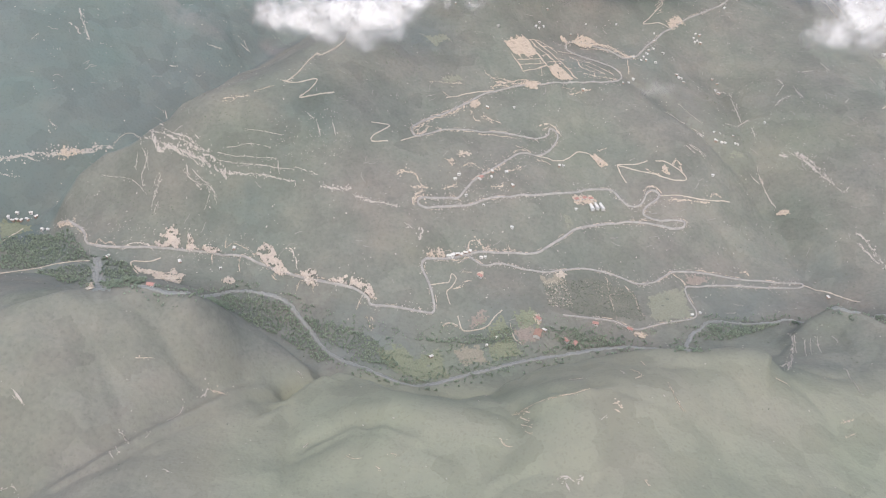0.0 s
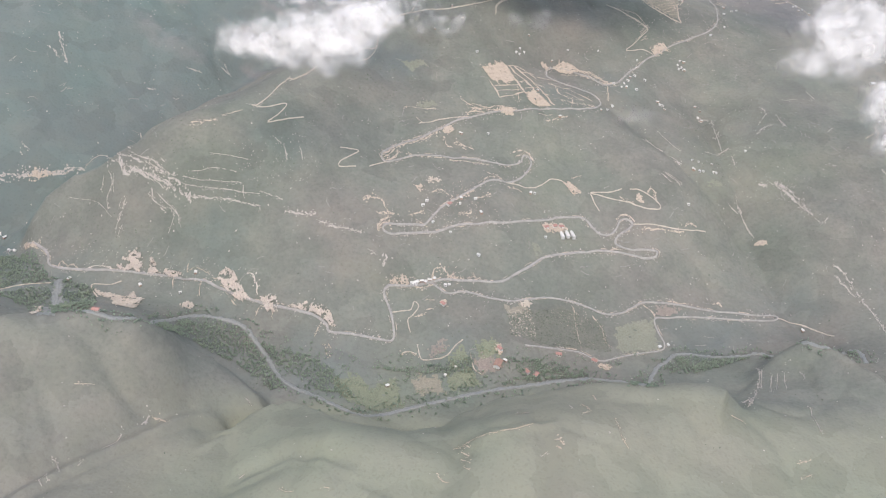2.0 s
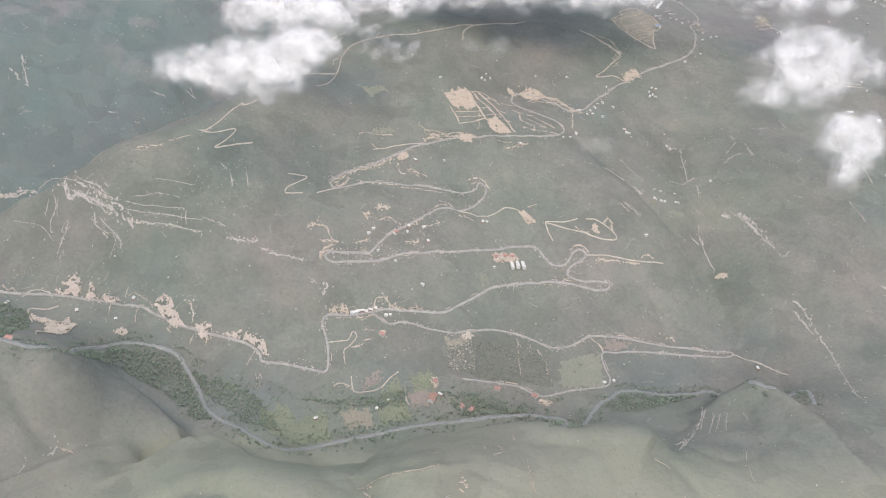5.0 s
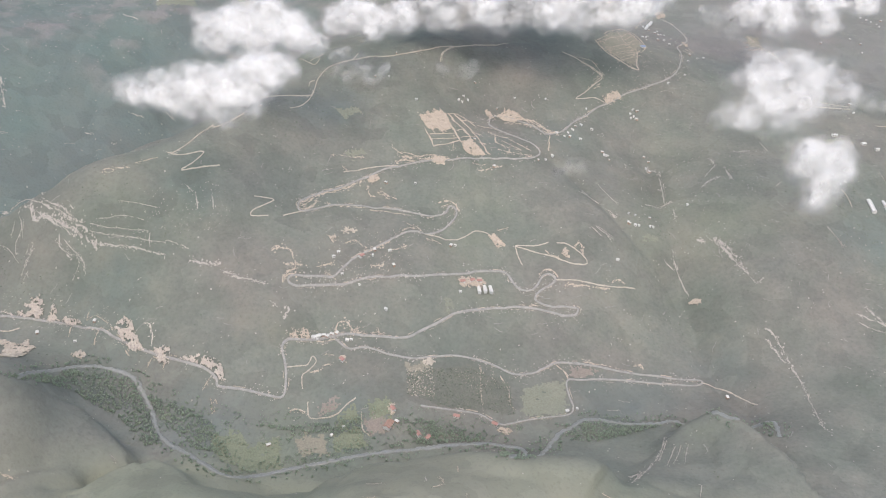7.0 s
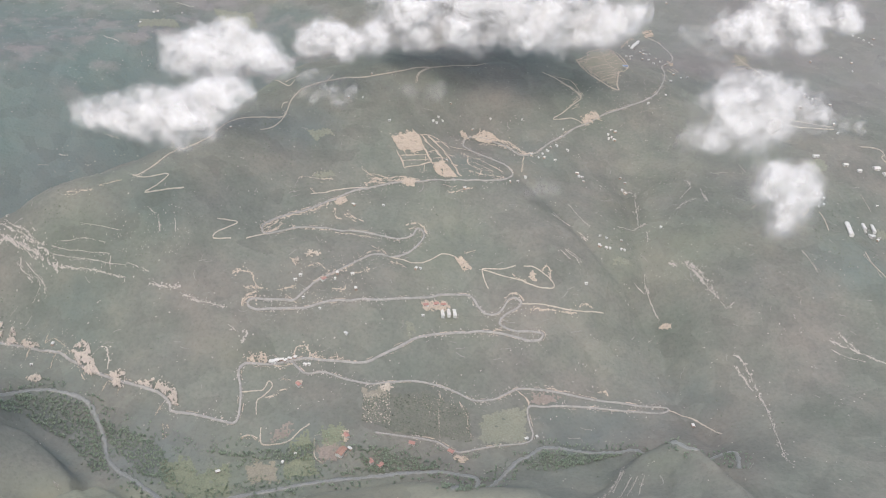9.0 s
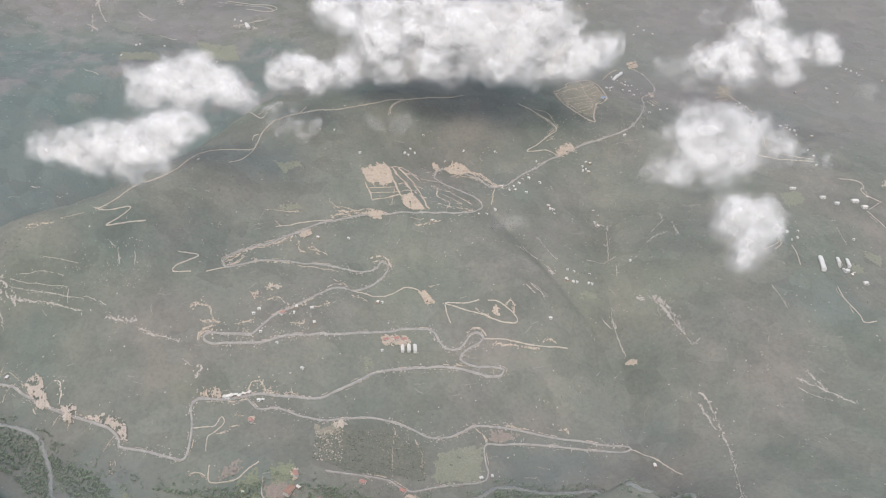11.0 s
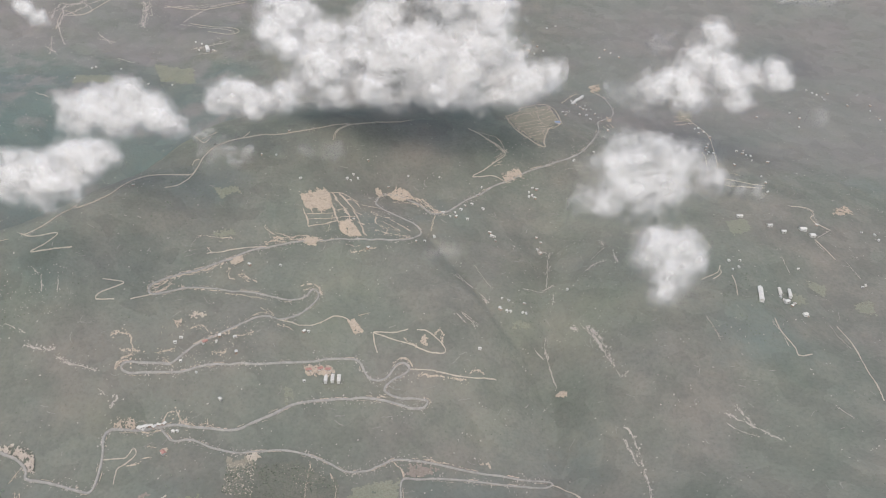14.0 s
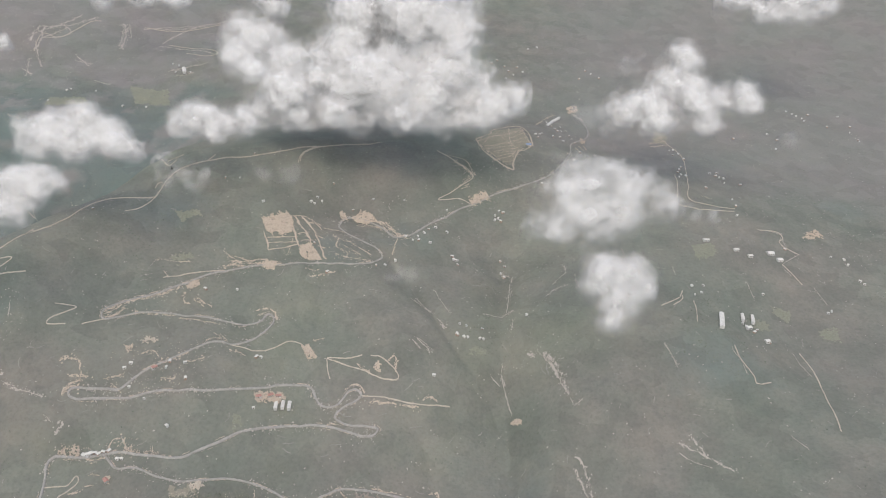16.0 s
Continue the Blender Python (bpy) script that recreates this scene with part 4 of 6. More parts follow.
# rock faces above the river road
bluff([(-294, 810), (-287, 827), (-282, 836), (-274, 837), (-267, 827), (-261, 812)])
bluff([(-258, 823), (-251, 826), (-243, 812), (-236, 807), (-254, 807)])
bluff([(-234, 805), (-233, 815), (-222, 816), (-211, 811), (-219, 805)])
bluff([(-167, 805), (-162, 814), (-155, 817), (-148, 814), (-140, 803), (-130, 791), (-119, 779), (-136, 779), (-152, 791)])
bluff([(-107, 783), (-98, 785), (-90, 786), (-83, 774), (-85, 767), (-99, 768)])
bluff([(-78, 772), (-58, 773), (-38, 777), (-23, 772), (-15, 761), (-8, 747), (-18, 752), (-33, 763), (-54, 767)])
scar([(-131, 811), (-123, 810), (-117, 801), (-112, 787)], 2.6, CLIFF)
scar([(-370, 812), (-367, 821), (-358, 813), (-351, 816), (-342, 809)], 1.8, EARTH)
scar([(-333, 811), (-316, 815), (-297, 810)], 2.4, CLIFF)
scar([(-207, 816), (-197, 821), (-177, 811)], 1.2, EARTH)
scar([(-221, 805), (-218, 788)], 1.5, EARTH)
scar([(-186, 802), (-183, 781)], 1.4, EARTH)
scar([(-107, 773), (-109, 761)], 1.4, EARTH)
scar([(-89, 769), (-89, 761)], 1.4, EARTH)
scar([(-29, 749), (-33, 736)], 1.6, EARTH)
scar([(-20, 728), (-14, 716), (-9, 711)], 1.8, EARTH)
scar([(-173, 807), (-167, 804)], 2, EARTH)
scar([(-143, 779), (-135, 773)], 2, EARTH)
scar([(-208, 830), (-208, 816)], 1.2, EARTH)
# bare streaks on the near hills
scar([(138, 516), (144, 507)], 1.3, EARTH)
scar([(136, 508), (144, 499)], 1.5, EARTH)
scar([(137, 499), (144, 489)], 1.5, EARTH)
scar([(138, 487), (144, 480)], 1.2, EARTH)
scar([(130, 517), (146, 515), (168, 517), (187, 522), (201, 527)], 1.0, EARTH)
scar([(189, 558), (203, 560)], 1.2, ROCK)
scar([(206, 491), (213, 497)], 1.4, ROCK)
scar([(218, 509), (223, 510), (227, 503)], 2.2, EARTH)
scar([(220, 502), (224, 498)], 1.6, EARTH)
scar([(255, 575), (260, 560), (250, 551)], 1.6, EARTH)
scar([(272, 599), (273, 587)], 1.2, EARTH)
scar([(242, 571), (244, 562)], 1.4, ROCK)
scar([(116, 477), (126, 470)], 1.8, EARTH)
scar([(281, 544), (284, 523), (289, 511)], 0.9, EARTH)
scar([(410, 584), (424, 581)], 1.6, EARTH)
scar([(523, 640), (516, 613), (515, 590)], 1.0, ROCK)
scar([(470, 543), (485, 550)], 2.2, EARTH)
scar([(470, 526), (482, 533)], 1.2, EARTH)
scar([(160, 430), (168, 433), (177, 429), (183, 432)], 2.4, ROCK)
scar([(167, 427), (170, 418)], 1.6, ROCK)
scar([(233, 427), (236, 421)], 1.4, EARTH)
scar([(-320, 495), (-314, 491), (-309, 486)], 1.8, ROCK)
scar([(-320, 491), (-315, 488)], 1.4, ROCK)
scar([(-227, 480), (-222, 478), (-213, 464)], 1.6, ROCK)
scar([(-199, 480), (-201, 473)], 1.3, ROCK)
scar([(-182, 525), (-183, 511), (-189, 501)], 1.5, ROCK)
scar([(-166, 553), (-169, 540)], 2.2, ROCK)
scar([(-163, 553), (-154, 552), (-144, 545)], 1.6, EARTH)
scar([(-88, 615), (-80, 611)], 1.6, ROCK)
scar([(-227, 456), (-221, 448)], 2.2, ROCK)
scar([(-225, 464), (-220, 455)], 1.4, ROCK)
scar([(-229, 545), (-213, 551)], 1.0, EARTH)
scar([(-316, 433), (-306, 434), (-301, 431)], 1.8, ROCK)
scar([(-21, 462), (-16, 460), (-7, 459)], 1.2, EARTH)
scar([(-58, 490), (-62, 486)], 1.2, ROCK)
scar([(6, 449), (10, 446)], 1.4, EARTH)
scar([(-175, 438), (-168, 435)], 1.0, ROCK)
scar([(18, 461), (24, 460)], 1.0, EARTH)
scar([(516, 754), (494, 700), (459, 640)], 2.0, ROCK)
scar([(511, 734), (493, 689)], 1.4, ROCK)
scar([(517, 720), (498, 677)], 1.2, ROCK)
scar([(523, 720), (506, 680)], 1.2, ROCK)
scar([(530, 720), (519, 685)], 1.2, ROCK)
scar([(452, 642), (467, 657), (450, 629)], 2.6, ROCK)
# tracks and stubs round the upper village
dirt_track([(388, 1511), (422, 1490), (450, 1475), (462, 1457), (450, 1438), (430, 1406), (414, 1381), (446, 1398), (466, 1396)])
scar([(451, 1433), (458, 1439)], 1.6, EARTH)
scar([(445, 1422), (457, 1432)], 1.6, EARTH)
scar([(445, 1443), (456, 1458)], 1.6, EARTH)
dirt_track([(827, 1601), (827, 1564), (823, 1512), (820, 1474), (842, 1463), (879, 1460), (914, 1467)])
dirt_track([(949, 1419), (977, 1422), (985, 1406), (977, 1396), (988, 1381), (1004, 1371)])
dirt_track([(972, 1336), (983, 1319), (997, 1299)])
dirt_track([(788, 1172), (802, 1191), (804, 1204)])
dirt_track([(819, 1194), (820, 1167), (818, 1140)])
scar([(1020, 1423), (1046, 1437), (1057, 1432)], 3.0, EARTH)
scar([(864, 1111), (874, 1096), (880, 1072)], 1.2, ROCK)
scar([(956, 1145), (964, 1116), (970, 1097)], 1.2, ROCK)
scar([(934, 956), (919, 973)], 1.3, ROCK)
scar([(604, 1090), (615, 1078), (628, 1059), (639, 1037), (651, 1012)], 1.3, ROCK)
scar([(592, 1089), (604, 1083)], 1.3, ROCK)
scar([(414, 1147), (445, 1137)], 1.3, ROCK)
scar([(458, 1126), (465, 1120), (472, 1111)], 1.3, ROCK)
scar([(439, 1070), (461, 1054)], 1.3, ROCK)
scar([(547, 1059), (561, 1051)], 1.3, ROCK)
scar([(617, 1217), (637, 1244)], 1.3, ROCK)
scar([(649, 1236), (653, 1209)], 1.3, ROCK)
scar([(-483, 957), (-452, 977), (-429, 986), (-421, 1001)], 3.2, ROCK)
scar([(-464, 967), (-452, 978), (-438, 980)], 3.4, EARTH)
scar([(-535, 938), (-510, 949), (-489, 952)], 2.2, ROCK)
scar([(-531, 923), (-512, 928)], 2.0, ROCK)
scar([(-409, 999), (-383, 1032), (-311, 941)], 1.6, ROCK)
scar([(-360, 1101), (-353, 1087)], 1.6, ROCK)
scar([(-507, 1200), (-491, 1173), (-480, 1153)], 3, ROCK)
scar([(-510, 1168), (-494, 1156)], 2.5, ROCK)
scar([(-279, 1294), (-266, 1283)], 1.6, ROCK)
scar([(-324, 1242), (-305, 1248)], 1.6, ROCK)
scar([(-370, 1175), (-361, 1179)], 1.6, ROCK)
scar([(-489, 997), (-477, 997)], 1.8, ROCK)
scar([(-541, 1129), (-548, 1115)], 2, ROCK)
# layered outcrop on the western shoulder
scar([(-380, 1034), (-317, 921), (-297, 913), (-274, 906), (-251, 900), (-235, 894), (-220, 892)], 4.2, ROCK, 0.8)
scar([(-220, 892), (-191, 892), (-162, 891), (-129, 891)], 2.2, ROCK, 0.8)
scar([(-332, 938), (-307, 927), (-283, 918), (-264, 911), (-244, 904), (-235, 900)], 3.0, ROCK, 0.8)
scar([(-313, 936), (-292, 926), (-272, 919), (-260, 913)], 2.2, ROCK, 0.8)
scar([(-275, 912), (-259, 911), (-243, 907)], 1.8, ROCK, 0.8)
scar([(-335, 930), (-309, 917), (-285, 909), (-262, 903), (-241, 896)], 2.6, ROCK, 0.8)
scar([(-296, 910), (-269, 902), (-256, 897)], 1.8, ROCK, 0.8)
scar([(-266, 923), (-260, 919)], 1.5, ROCK, 0.8)
scar([(-339, 931), (-336, 918)], 2.2, ROCK, 0.8)
scar([(-275, 891), (-262, 883), (-248, 881), (-236, 877), (-228, 871)], 2.2, ROCK, 0.8)
scar([(-272, 896), (-267, 887)], 1.6, ROCK, 0.8)
scar([(-264, 892), (-251, 885), (-240, 881)], 1.6, ROCK, 0.8)
scar([(-258, 880), (-251, 878)], 1.6, ROCK, 0.8)
scar([(-333, 914), (-325, 900), (-329, 889), (-324, 878)], 1.6, ROCK, 0.8)
scar([(-324, 908), (-321, 892)], 1.1, ROCK, 0.8)
scar([(-339, 912), (-338, 896)], 1.1, ROCK, 0.8)
scar([(-303, 889), (-304, 880), (-307, 869)], 3.0, ROCK, 0.8)
scar([(-307, 869), (-310, 858)], 1.5, ROCK, 0.8)
scar([(-309, 886), (-311, 877)], 1.3, ROCK, 0.8)
scar([(-234, 907), (-208, 907), (-179, 908), (-157, 910)], 0.9, ROCK, 0.8)
scar([(-233, 901), (-200, 901), (-163, 901), (-134, 903)], 1.0, ROCK, 0.8)
scar([(-135, 906), (-120, 905), (-103, 901)], 1.8, ROCK, 0.8)
scar([(-156, 909), (-153, 897)], 1.4, ROCK, 0.8)
scar([(-161, 906), (-159, 897)], 0.9, ROCK, 0.8)
scar([(-131, 891), (-129, 885)], 1.6, ROCK, 0.8)
scar([(-95, 887), (-73, 885)], 1.2, ROCK, 0.8)
scar([(-68, 884), (-62, 891), (-57, 889)], 2.6, ROCK, 0.8)
scar([(-54, 883), (-33, 878)], 1.4, ROCK, 0.8)
scar([(-20, 875), (5, 873)], 1.2, ROCK, 0.8)
scar([(-233, 873), (-228, 866)], 1.4, ROCK, 0.8)
scar([(-242, 859), (-238, 873)], 1.2, ROCK, 0.8)
scar([(-228, 894), (-224, 894)], 1.5, ROCK, 0.8)
scar([(-385, 900), (-344, 888), (-318, 870)], 0.7, ROCK, 0.8)
scar([(-224, 913), (-196, 919), (-167, 920)], 0.7, ROCK, 0.8)
scar([(-205, 933), (-176, 935), (-155, 938)], 0.6, ROCK, 0.8)
# graded building plots above the bends, laid out in strips
patch([(153, 1244), (187, 1269), (197, 1262), (209, 1234), (202, 1222), (172, 1216)], EARTH, -0.9)
scar([(199, 1268), (225, 1242), (245, 1213)], 4.6, EARTH, 0.15)
scar([(209, 1274), (232, 1258), (257, 1218), (274, 1188)], 3.6, EARTH, 0.15)
scar([(221, 1266), (233, 1271), (248, 1259)], 2.4, EARTH, 0.15)
scar([(241, 1243), (257, 1238)], 2.0, EARTH, 0.15)
scar([(254, 1214), (267, 1213)], 2.2, EARTH, 0.15)
patch([(227, 1204), (242, 1214), (260, 1199), (270, 1186), (253, 1184), (235, 1187)], EARTH, -0.6)
scar([(167, 1217), (187, 1184)], 2.6, EARTH, 0.15)
scar([(175, 1207), (220, 1223)], 2.2, EARTH, 0.15)
scar([(180, 1198), (224, 1213)], 1.8, EARTH, 0.15)
scar([(187, 1185), (206, 1194), (226, 1208)], 2.8, EARTH, 0.15)
scar([(196, 1264), (214, 1228), (228, 1204)], 2.8, EARTH, 0.15)
scar([(232, 1242), (218, 1228)], 1.8, EARTH, 0.15)
scar([(245, 1224), (227, 1216)], 1.8, EARTH, 0.15)
scar([(177, 1221), (186, 1209)], 1.4, EARTH, 0.15)
scar([(189, 1228), (198, 1216)], 1.4, EARTH, 0.15)
scar([(191, 1258), (213, 1277), (243, 1271)], 1.6, EARTH, 0.15)
scar([(268, 1254), (288, 1238), (301, 1239)], 2.6, EARTH)
scar([(279, 1244), (283, 1219), (303, 1208)], 2.2, EARTH)
scar([(291, 1224), (323, 1210)], 2.4, EARTH)
scar([(303, 1232), (338, 1217)], 2.2, EARTH)
scar([(284, 1202), (307, 1198), (341, 1202)], 2.4, EARTH)
scar([(301, 1186), (304, 1207)], 2.0, EARTH)
scar([(249, 1264), (281, 1269), (313, 1248)], 1.8, EARTH)
scar([(123, 1164), (144, 1155), (156, 1151)], 2.0, EARTH)
scar([(148, 1149), (169, 1159), (191, 1166)], 2.4, EARTH)
scar([(134, 1152), (163, 1150)], 2.4, EARTH)
scar([(317, 1315), (344, 1295), (366, 1277), (383, 1271)], 2.6, EARTH)
scar([(292, 1299), (321, 1297), (347, 1280)], 2.2, EARTH)
scar([(214, 1218), (216, 1197), (217, 1182)], 1.9, EARTH)
scar([(368, 1265), (368, 1246), (368, 1233)], 2.2, EARTH)
patch([(185, 1162), (202, 1164), (210, 1152), (195, 1146)], EARTH)
patch([(259, 1321), (263, 1331), (277, 1309), (270, 1301)], EARTH)
patch([(278, 1319), (299, 1335), (314, 1325), (328, 1306), (297, 1301)], EARTH)
# scars and works on the far western slope
scar([(-559, 1771), (-539, 1817), (-505, 1851), (-480, 1905)], 4, ROCK)
scar([(-557, 1814), (-538, 1767), (-528, 1727)], 3.5, ROCK)
scar([(-538, 1767), (-497, 1811), (-525, 1838)], 3, ROCK)
scar([(-424, 1914), (-399, 1875), (-386, 1827)], 6, ROCK)
scar([(-411, 1917), (-383, 1871)], 3, ROCK)
scar([(-377, 1916), (-316, 1963), (-260, 1997), (-218, 2072)], 3, ROCK)
scar([(-312, 1891), (-290, 1950), (-263, 2005)], 3, ROCK)
scar([(-276, 1870), (-218, 1875), (-186, 1863)], 2.4, ROCK)
scar([(-220, 1833), (-201, 1812), (-236, 1778)], 2.6, ROCK)
scar([(-247, 1780), (-192, 1772)], 4, ROCK)
scar([(-441, 1728), (-406, 1732)], 3, ROCK)
scar([(-510, 1653), (-484, 1639)], 3, ROCK)
scar([(-368, 1671), (-330, 1669)], 2.2, ROCK)
scar([(-422, 1462), (-387, 1453)], 1.8, ROCK)
# tracks off the ridge road
dirt_track([(-40, 1183), (-27, 1203), (-20, 1227), (-18, 1250)])
dirt_track([(-45, 1339), (-26, 1361)])
dirt_track([(-70, 1364), (-35, 1322), (-29, 1343)])
dirt_track([(175, 1374), (175, 1392), (190, 1424)])
dirt_track([(28, 1332), (33, 1356)])
dirt_track([(-28, 1258), (-29, 1271), (-22, 1274)])
dirt_track([(-167, 1014), (-151, 1013), (-122, 1027), (-129, 1005), (-140, 990), (-119, 1001), (-96, 1016)])
scar([(-239, 966), (-228, 969), (-204, 975)], 2.4, EARTH)
scar([(-235, 964), (-228, 962), (-222, 968)], 1.8, EARTH)
scar([(-200, 984), (-188, 994), (-176, 1001)], 1.4, EARTH)
fleck_field([(-700, 1200), (-330, 1300), (-250, 1600), (-620, 1720)], 260, 0.7, ROCK, "stony ground across the western gorge")
fleck_field([(-181, 951), (-149, 969), (-78, 984), (-57, 938), (-110, 914), (-165, 915)], 130, 0.5, ROCK, "pale rock showing through thin grass")
fleck_field([(200, 802), (232, 813), (241, 772), (208, 766)], 320, 0.8, DIRT, "pale soil between orchard rows")
fleck_field([(256, 821), (307, 833), (330, 811), (281, 798)], 120, 0.5, DIRT, "pale soil between orchard rows")
fleck_field([(52, 963), (170, 1005), (187, 942), (73, 902)], 150, 0.5, EARTH, "patches of bare reddish soil round houses")
fleck_field([(39, 832), (134, 863), (146, 837), (49, 819)], 120, 0.5, EARTH, "patches of bare soil by the roadside hamlet")
fleck_field([(156, 1255), (262, 1309), (349, 1225), (278, 1176), (189, 1177)], 160, 0.5, EARTH, "bare soil on graded plots")
fleck_field([(-394, 848), (-196, 834), (-120, 811), (-130, 785), (-381, 806)], 200, 0.6, ROCK, "gravel and bare rock above the river road")
fleck_field([(447, 1674), (657, 1851), (640, 1482), (473, 1386)], 200, 0.6, EARTH, "bare soil round the upper village")
fleck_field([(-677, 1806), (-190, 2114), (-142, 1767), (-535, 1572)], 260, 0.6, ROCK, "stony ground on the far slope")
fleck_field([(520, 1288), (658, 1266), (660, 1038), (543, 1059)], 200, 0.5, ROCK, "stony ground on the east slope")
pool([(-365, 791), (-356, 791), (-342, 760), (-270, 609), (-290, 608), (-359, 767)])
# fields
field([(-4, 678), (26, 691), (40, 675), (46, 636), (15, 647)], GREEN)
field([(36, 672), (71, 694), (83, 656), (46, 637)], GREEN)
field([(88, 697), (120, 706), (128, 685), (99, 674)], TAN)
field([(130, 706), (158, 721), (171, 697), (136, 685)], GREEN)
field([(348, 814), (402, 838), (405, 786), (373, 779), (347, 780)], OLIVE)
field([(109, 742), (127, 753), (125, 735), (106, 728)], SOIL)
field([(132, 731), (150, 749), (153, 727), (133, 711)], GREEN)
field([(161, 750), (187, 759), (197, 740), (169, 729)], GREEN)
field([(159, 727), (181, 737), (200, 723), (172, 712)], SOIL)
field([(409, 858), (447, 864), (432, 850), (409, 845)], SOIL)
field([(202, 796), (232, 811), (278, 829), (330, 819), (340, 777), (304, 778), (262, 767), (208, 766)], ORCHARD)
field([(197, 807), (224, 818), (232, 809), (206, 793)], TAN)
field([(234, 910), (245, 914), (249, 904), (238, 897)], OLIVE)
field([(-517, 873), (-497, 882), (-472, 867), (-485, 833), (-493, 822)], GREEN)
field([(-295, 1685), (-211, 1690), (-188, 1639), (-254, 1625)], OLIVE)
field([(-390, 1552), (-340, 1587), (-314, 1560), (-377, 1510)], OLIVE)
field([(1005, 1205), (1031, 1215), (1027, 1183), (1004, 1187)], OLIVE)
field([(909, 1199), (935, 1199), (927, 1183), (905, 1177)], OLIVE)
field([(511, 1085), (535, 1088), (532, 1080), (512, 1078)], OLIVE)
field([(26, 1214), (59, 1230), (65, 1220), (42, 1200)], OLIVE)
field([(57, 1129), (79, 1147), (89, 1139), (67, 1121)], OLIVE)
field([(456, 1565), (477, 1602), (481, 1634), (524, 1698), (551, 1617), (533, 1565), (526, 1506), (513, 1502), (477, 1531)], TAN)
field([(830, 1338), (863, 1355), (869, 1325), (836, 1305)], OLIVE)
field([(946, 1243), (970, 1237), (963, 1215), (942, 1225)], OLIVE)
field([(807, 1822), (830, 1814), (823, 1755), (797, 1757)], TAN)
MEADOWS = [(-176, 742), (-105, 748), (-43, 730), (14, 720), (79, 728), (155, 748), (195, 755), (305, 763), (401, 785), (333, 746), (204, 699), (143,
    675), (73, 650), (27, 637), (-10, 664)]
# woods along the valley
WOODS.append([(-493, 822), (-466, 852), (-416, 845), (-381, 806), (-367, 785), (-405, 778), (-431, 758), (-457, 747)])
WOODS.append([(-424, 756), (-372, 780), (-363, 773), (-356, 744), (-377, 727)])
WOODS.append([(-354, 793), (-314, 782), (-250, 654), (-242, 615), (-276, 611)])
WOODS.append([(-201, 626), (-188, 732), (-125, 750), (-87, 707), (-51, 656), (-71, 656), (-114, 690), (-170, 703)])
WOODS.append([(-101, 730), (-38, 713), (-9, 697), (33, 648), (-19, 656)])
WOODS.append([(425, 777), (478, 779), (520, 783), (432, 738), (405, 739)])
WOODS.append([(20, 701), (85, 704), (162, 711), (158, 731), (83, 710)])
WOODS.append([(198, 736), (258, 745), (306, 742), (307, 733), (229, 707)])


# ---------------------------------------------------------------- trees and shrubs
def ico():
    bm = bmesh.new()
    bmesh.ops.create_icosphere(bm, subdivisions=1, radius=1)
    v, f = np.array([v.co[:] for v in bm.verts]), np.array([[a.index for a in p.verts] for p in bm.faces])
    bm.free()
    return v, f


BALL_V, BALL_F = ico()


def tree_shape(rng, clumps):
    """One tree, a metre high: a tapered trunk with two limbs, and a crown of uneven clumps with gaps."""
    vs, fs, at = [], [], 0
    for a, b, r0, r1 in (((0, 0, -0.05), (0.02, 0, 0.5), 0.045, 0.025), ((0, 0, 0.3), (0.16, 0.05, 0.6), 0.022, 0.01), ((0, 0, 0.32), (-0.13, -0.1, 0.62), 0.022, 0.01)):
        for c, r in ((a, r0), (b, r1)):
            for k in range(4):
                vs.append((c[0] + r * math.cos(k * 1.571), c[1] + r * math.sin(k * 1.571), c[2]))
        fs += [(at + k, at + (k + 1) % 4, at + 4 + (k + 1) % 4, at + 4 + k) for k in range(4)]
        at += 8
    tris = []
    for f in fs:
        tris += [(f[0], f[1], f[2]), (f[0], f[2], f[3])]
    allv, allf = [np.array(vs)], [np.array(tris)]
    for c in range(clumps):
        a, up = rng.random() * 6.283, rng.random()
        out = (0.12 + 0.22 * rng.random()) * (1.1 - 0.6 * up)
        r = 0.11 + 0.1 * rng.random()
        v = BALL_V * (r * (0.75 + 0.5 * rng.random((len(BALL_V), 1)))) * [1, 1, 0.8] + [out * math.cos(a), out * math.sin(a), 0.42 + 0.48 * up]
        allv.append(v)
        allf.append(BALL_F + at)
        at += len(v)
    return np.concatenate(allv), np.concatenate(allf)


def plant(name, places, sizes, shapes, material, label, category, seed):
    """Many plants as one stretch of growth."""
    rng = np.random.default_rng(seed)
    vs, fs, at = [], [], 0
    zs = surface(places[:, 0], places[:, 1])
    for (x, y), z, s in zip(places, zs, sizes):
        v, f = shapes[rng.integers(len(shapes))]
        a = rng.random() * 6.283
        ca, sa = math.cos(a) * s, math.sin(a) * s
        vs.append(np.column_stack([v[:, 0] * ca - v[:, 1] * sa + x, v[:, 0] * sa + v[:, 1] * ca + y, v[:, 2] * s + z]))
        fs.append(f + at)
        at += len(v)
    v, f = np.concatenate(vs).astype(np.float32), np.concatenate(fs).astype(np.int32)
    me = bpy.data.meshes.new(name)
    me.vertices.add(len(v))
    me.vertices.foreach_set("co", v.ravel())
    me.loops.add(f.size)
    me.loops.foreach_set("vertex_index", f.ravel())
    me.polygons.add(len(f))
    me.polygons.foreach_set("loop_start", np.arange(0, f.size, 3, dtype=np.int32))
    me.update(calc_edges=True)
    me.materials.append(material)
    return tagged(new(name, me), label, category, kind="stuff")


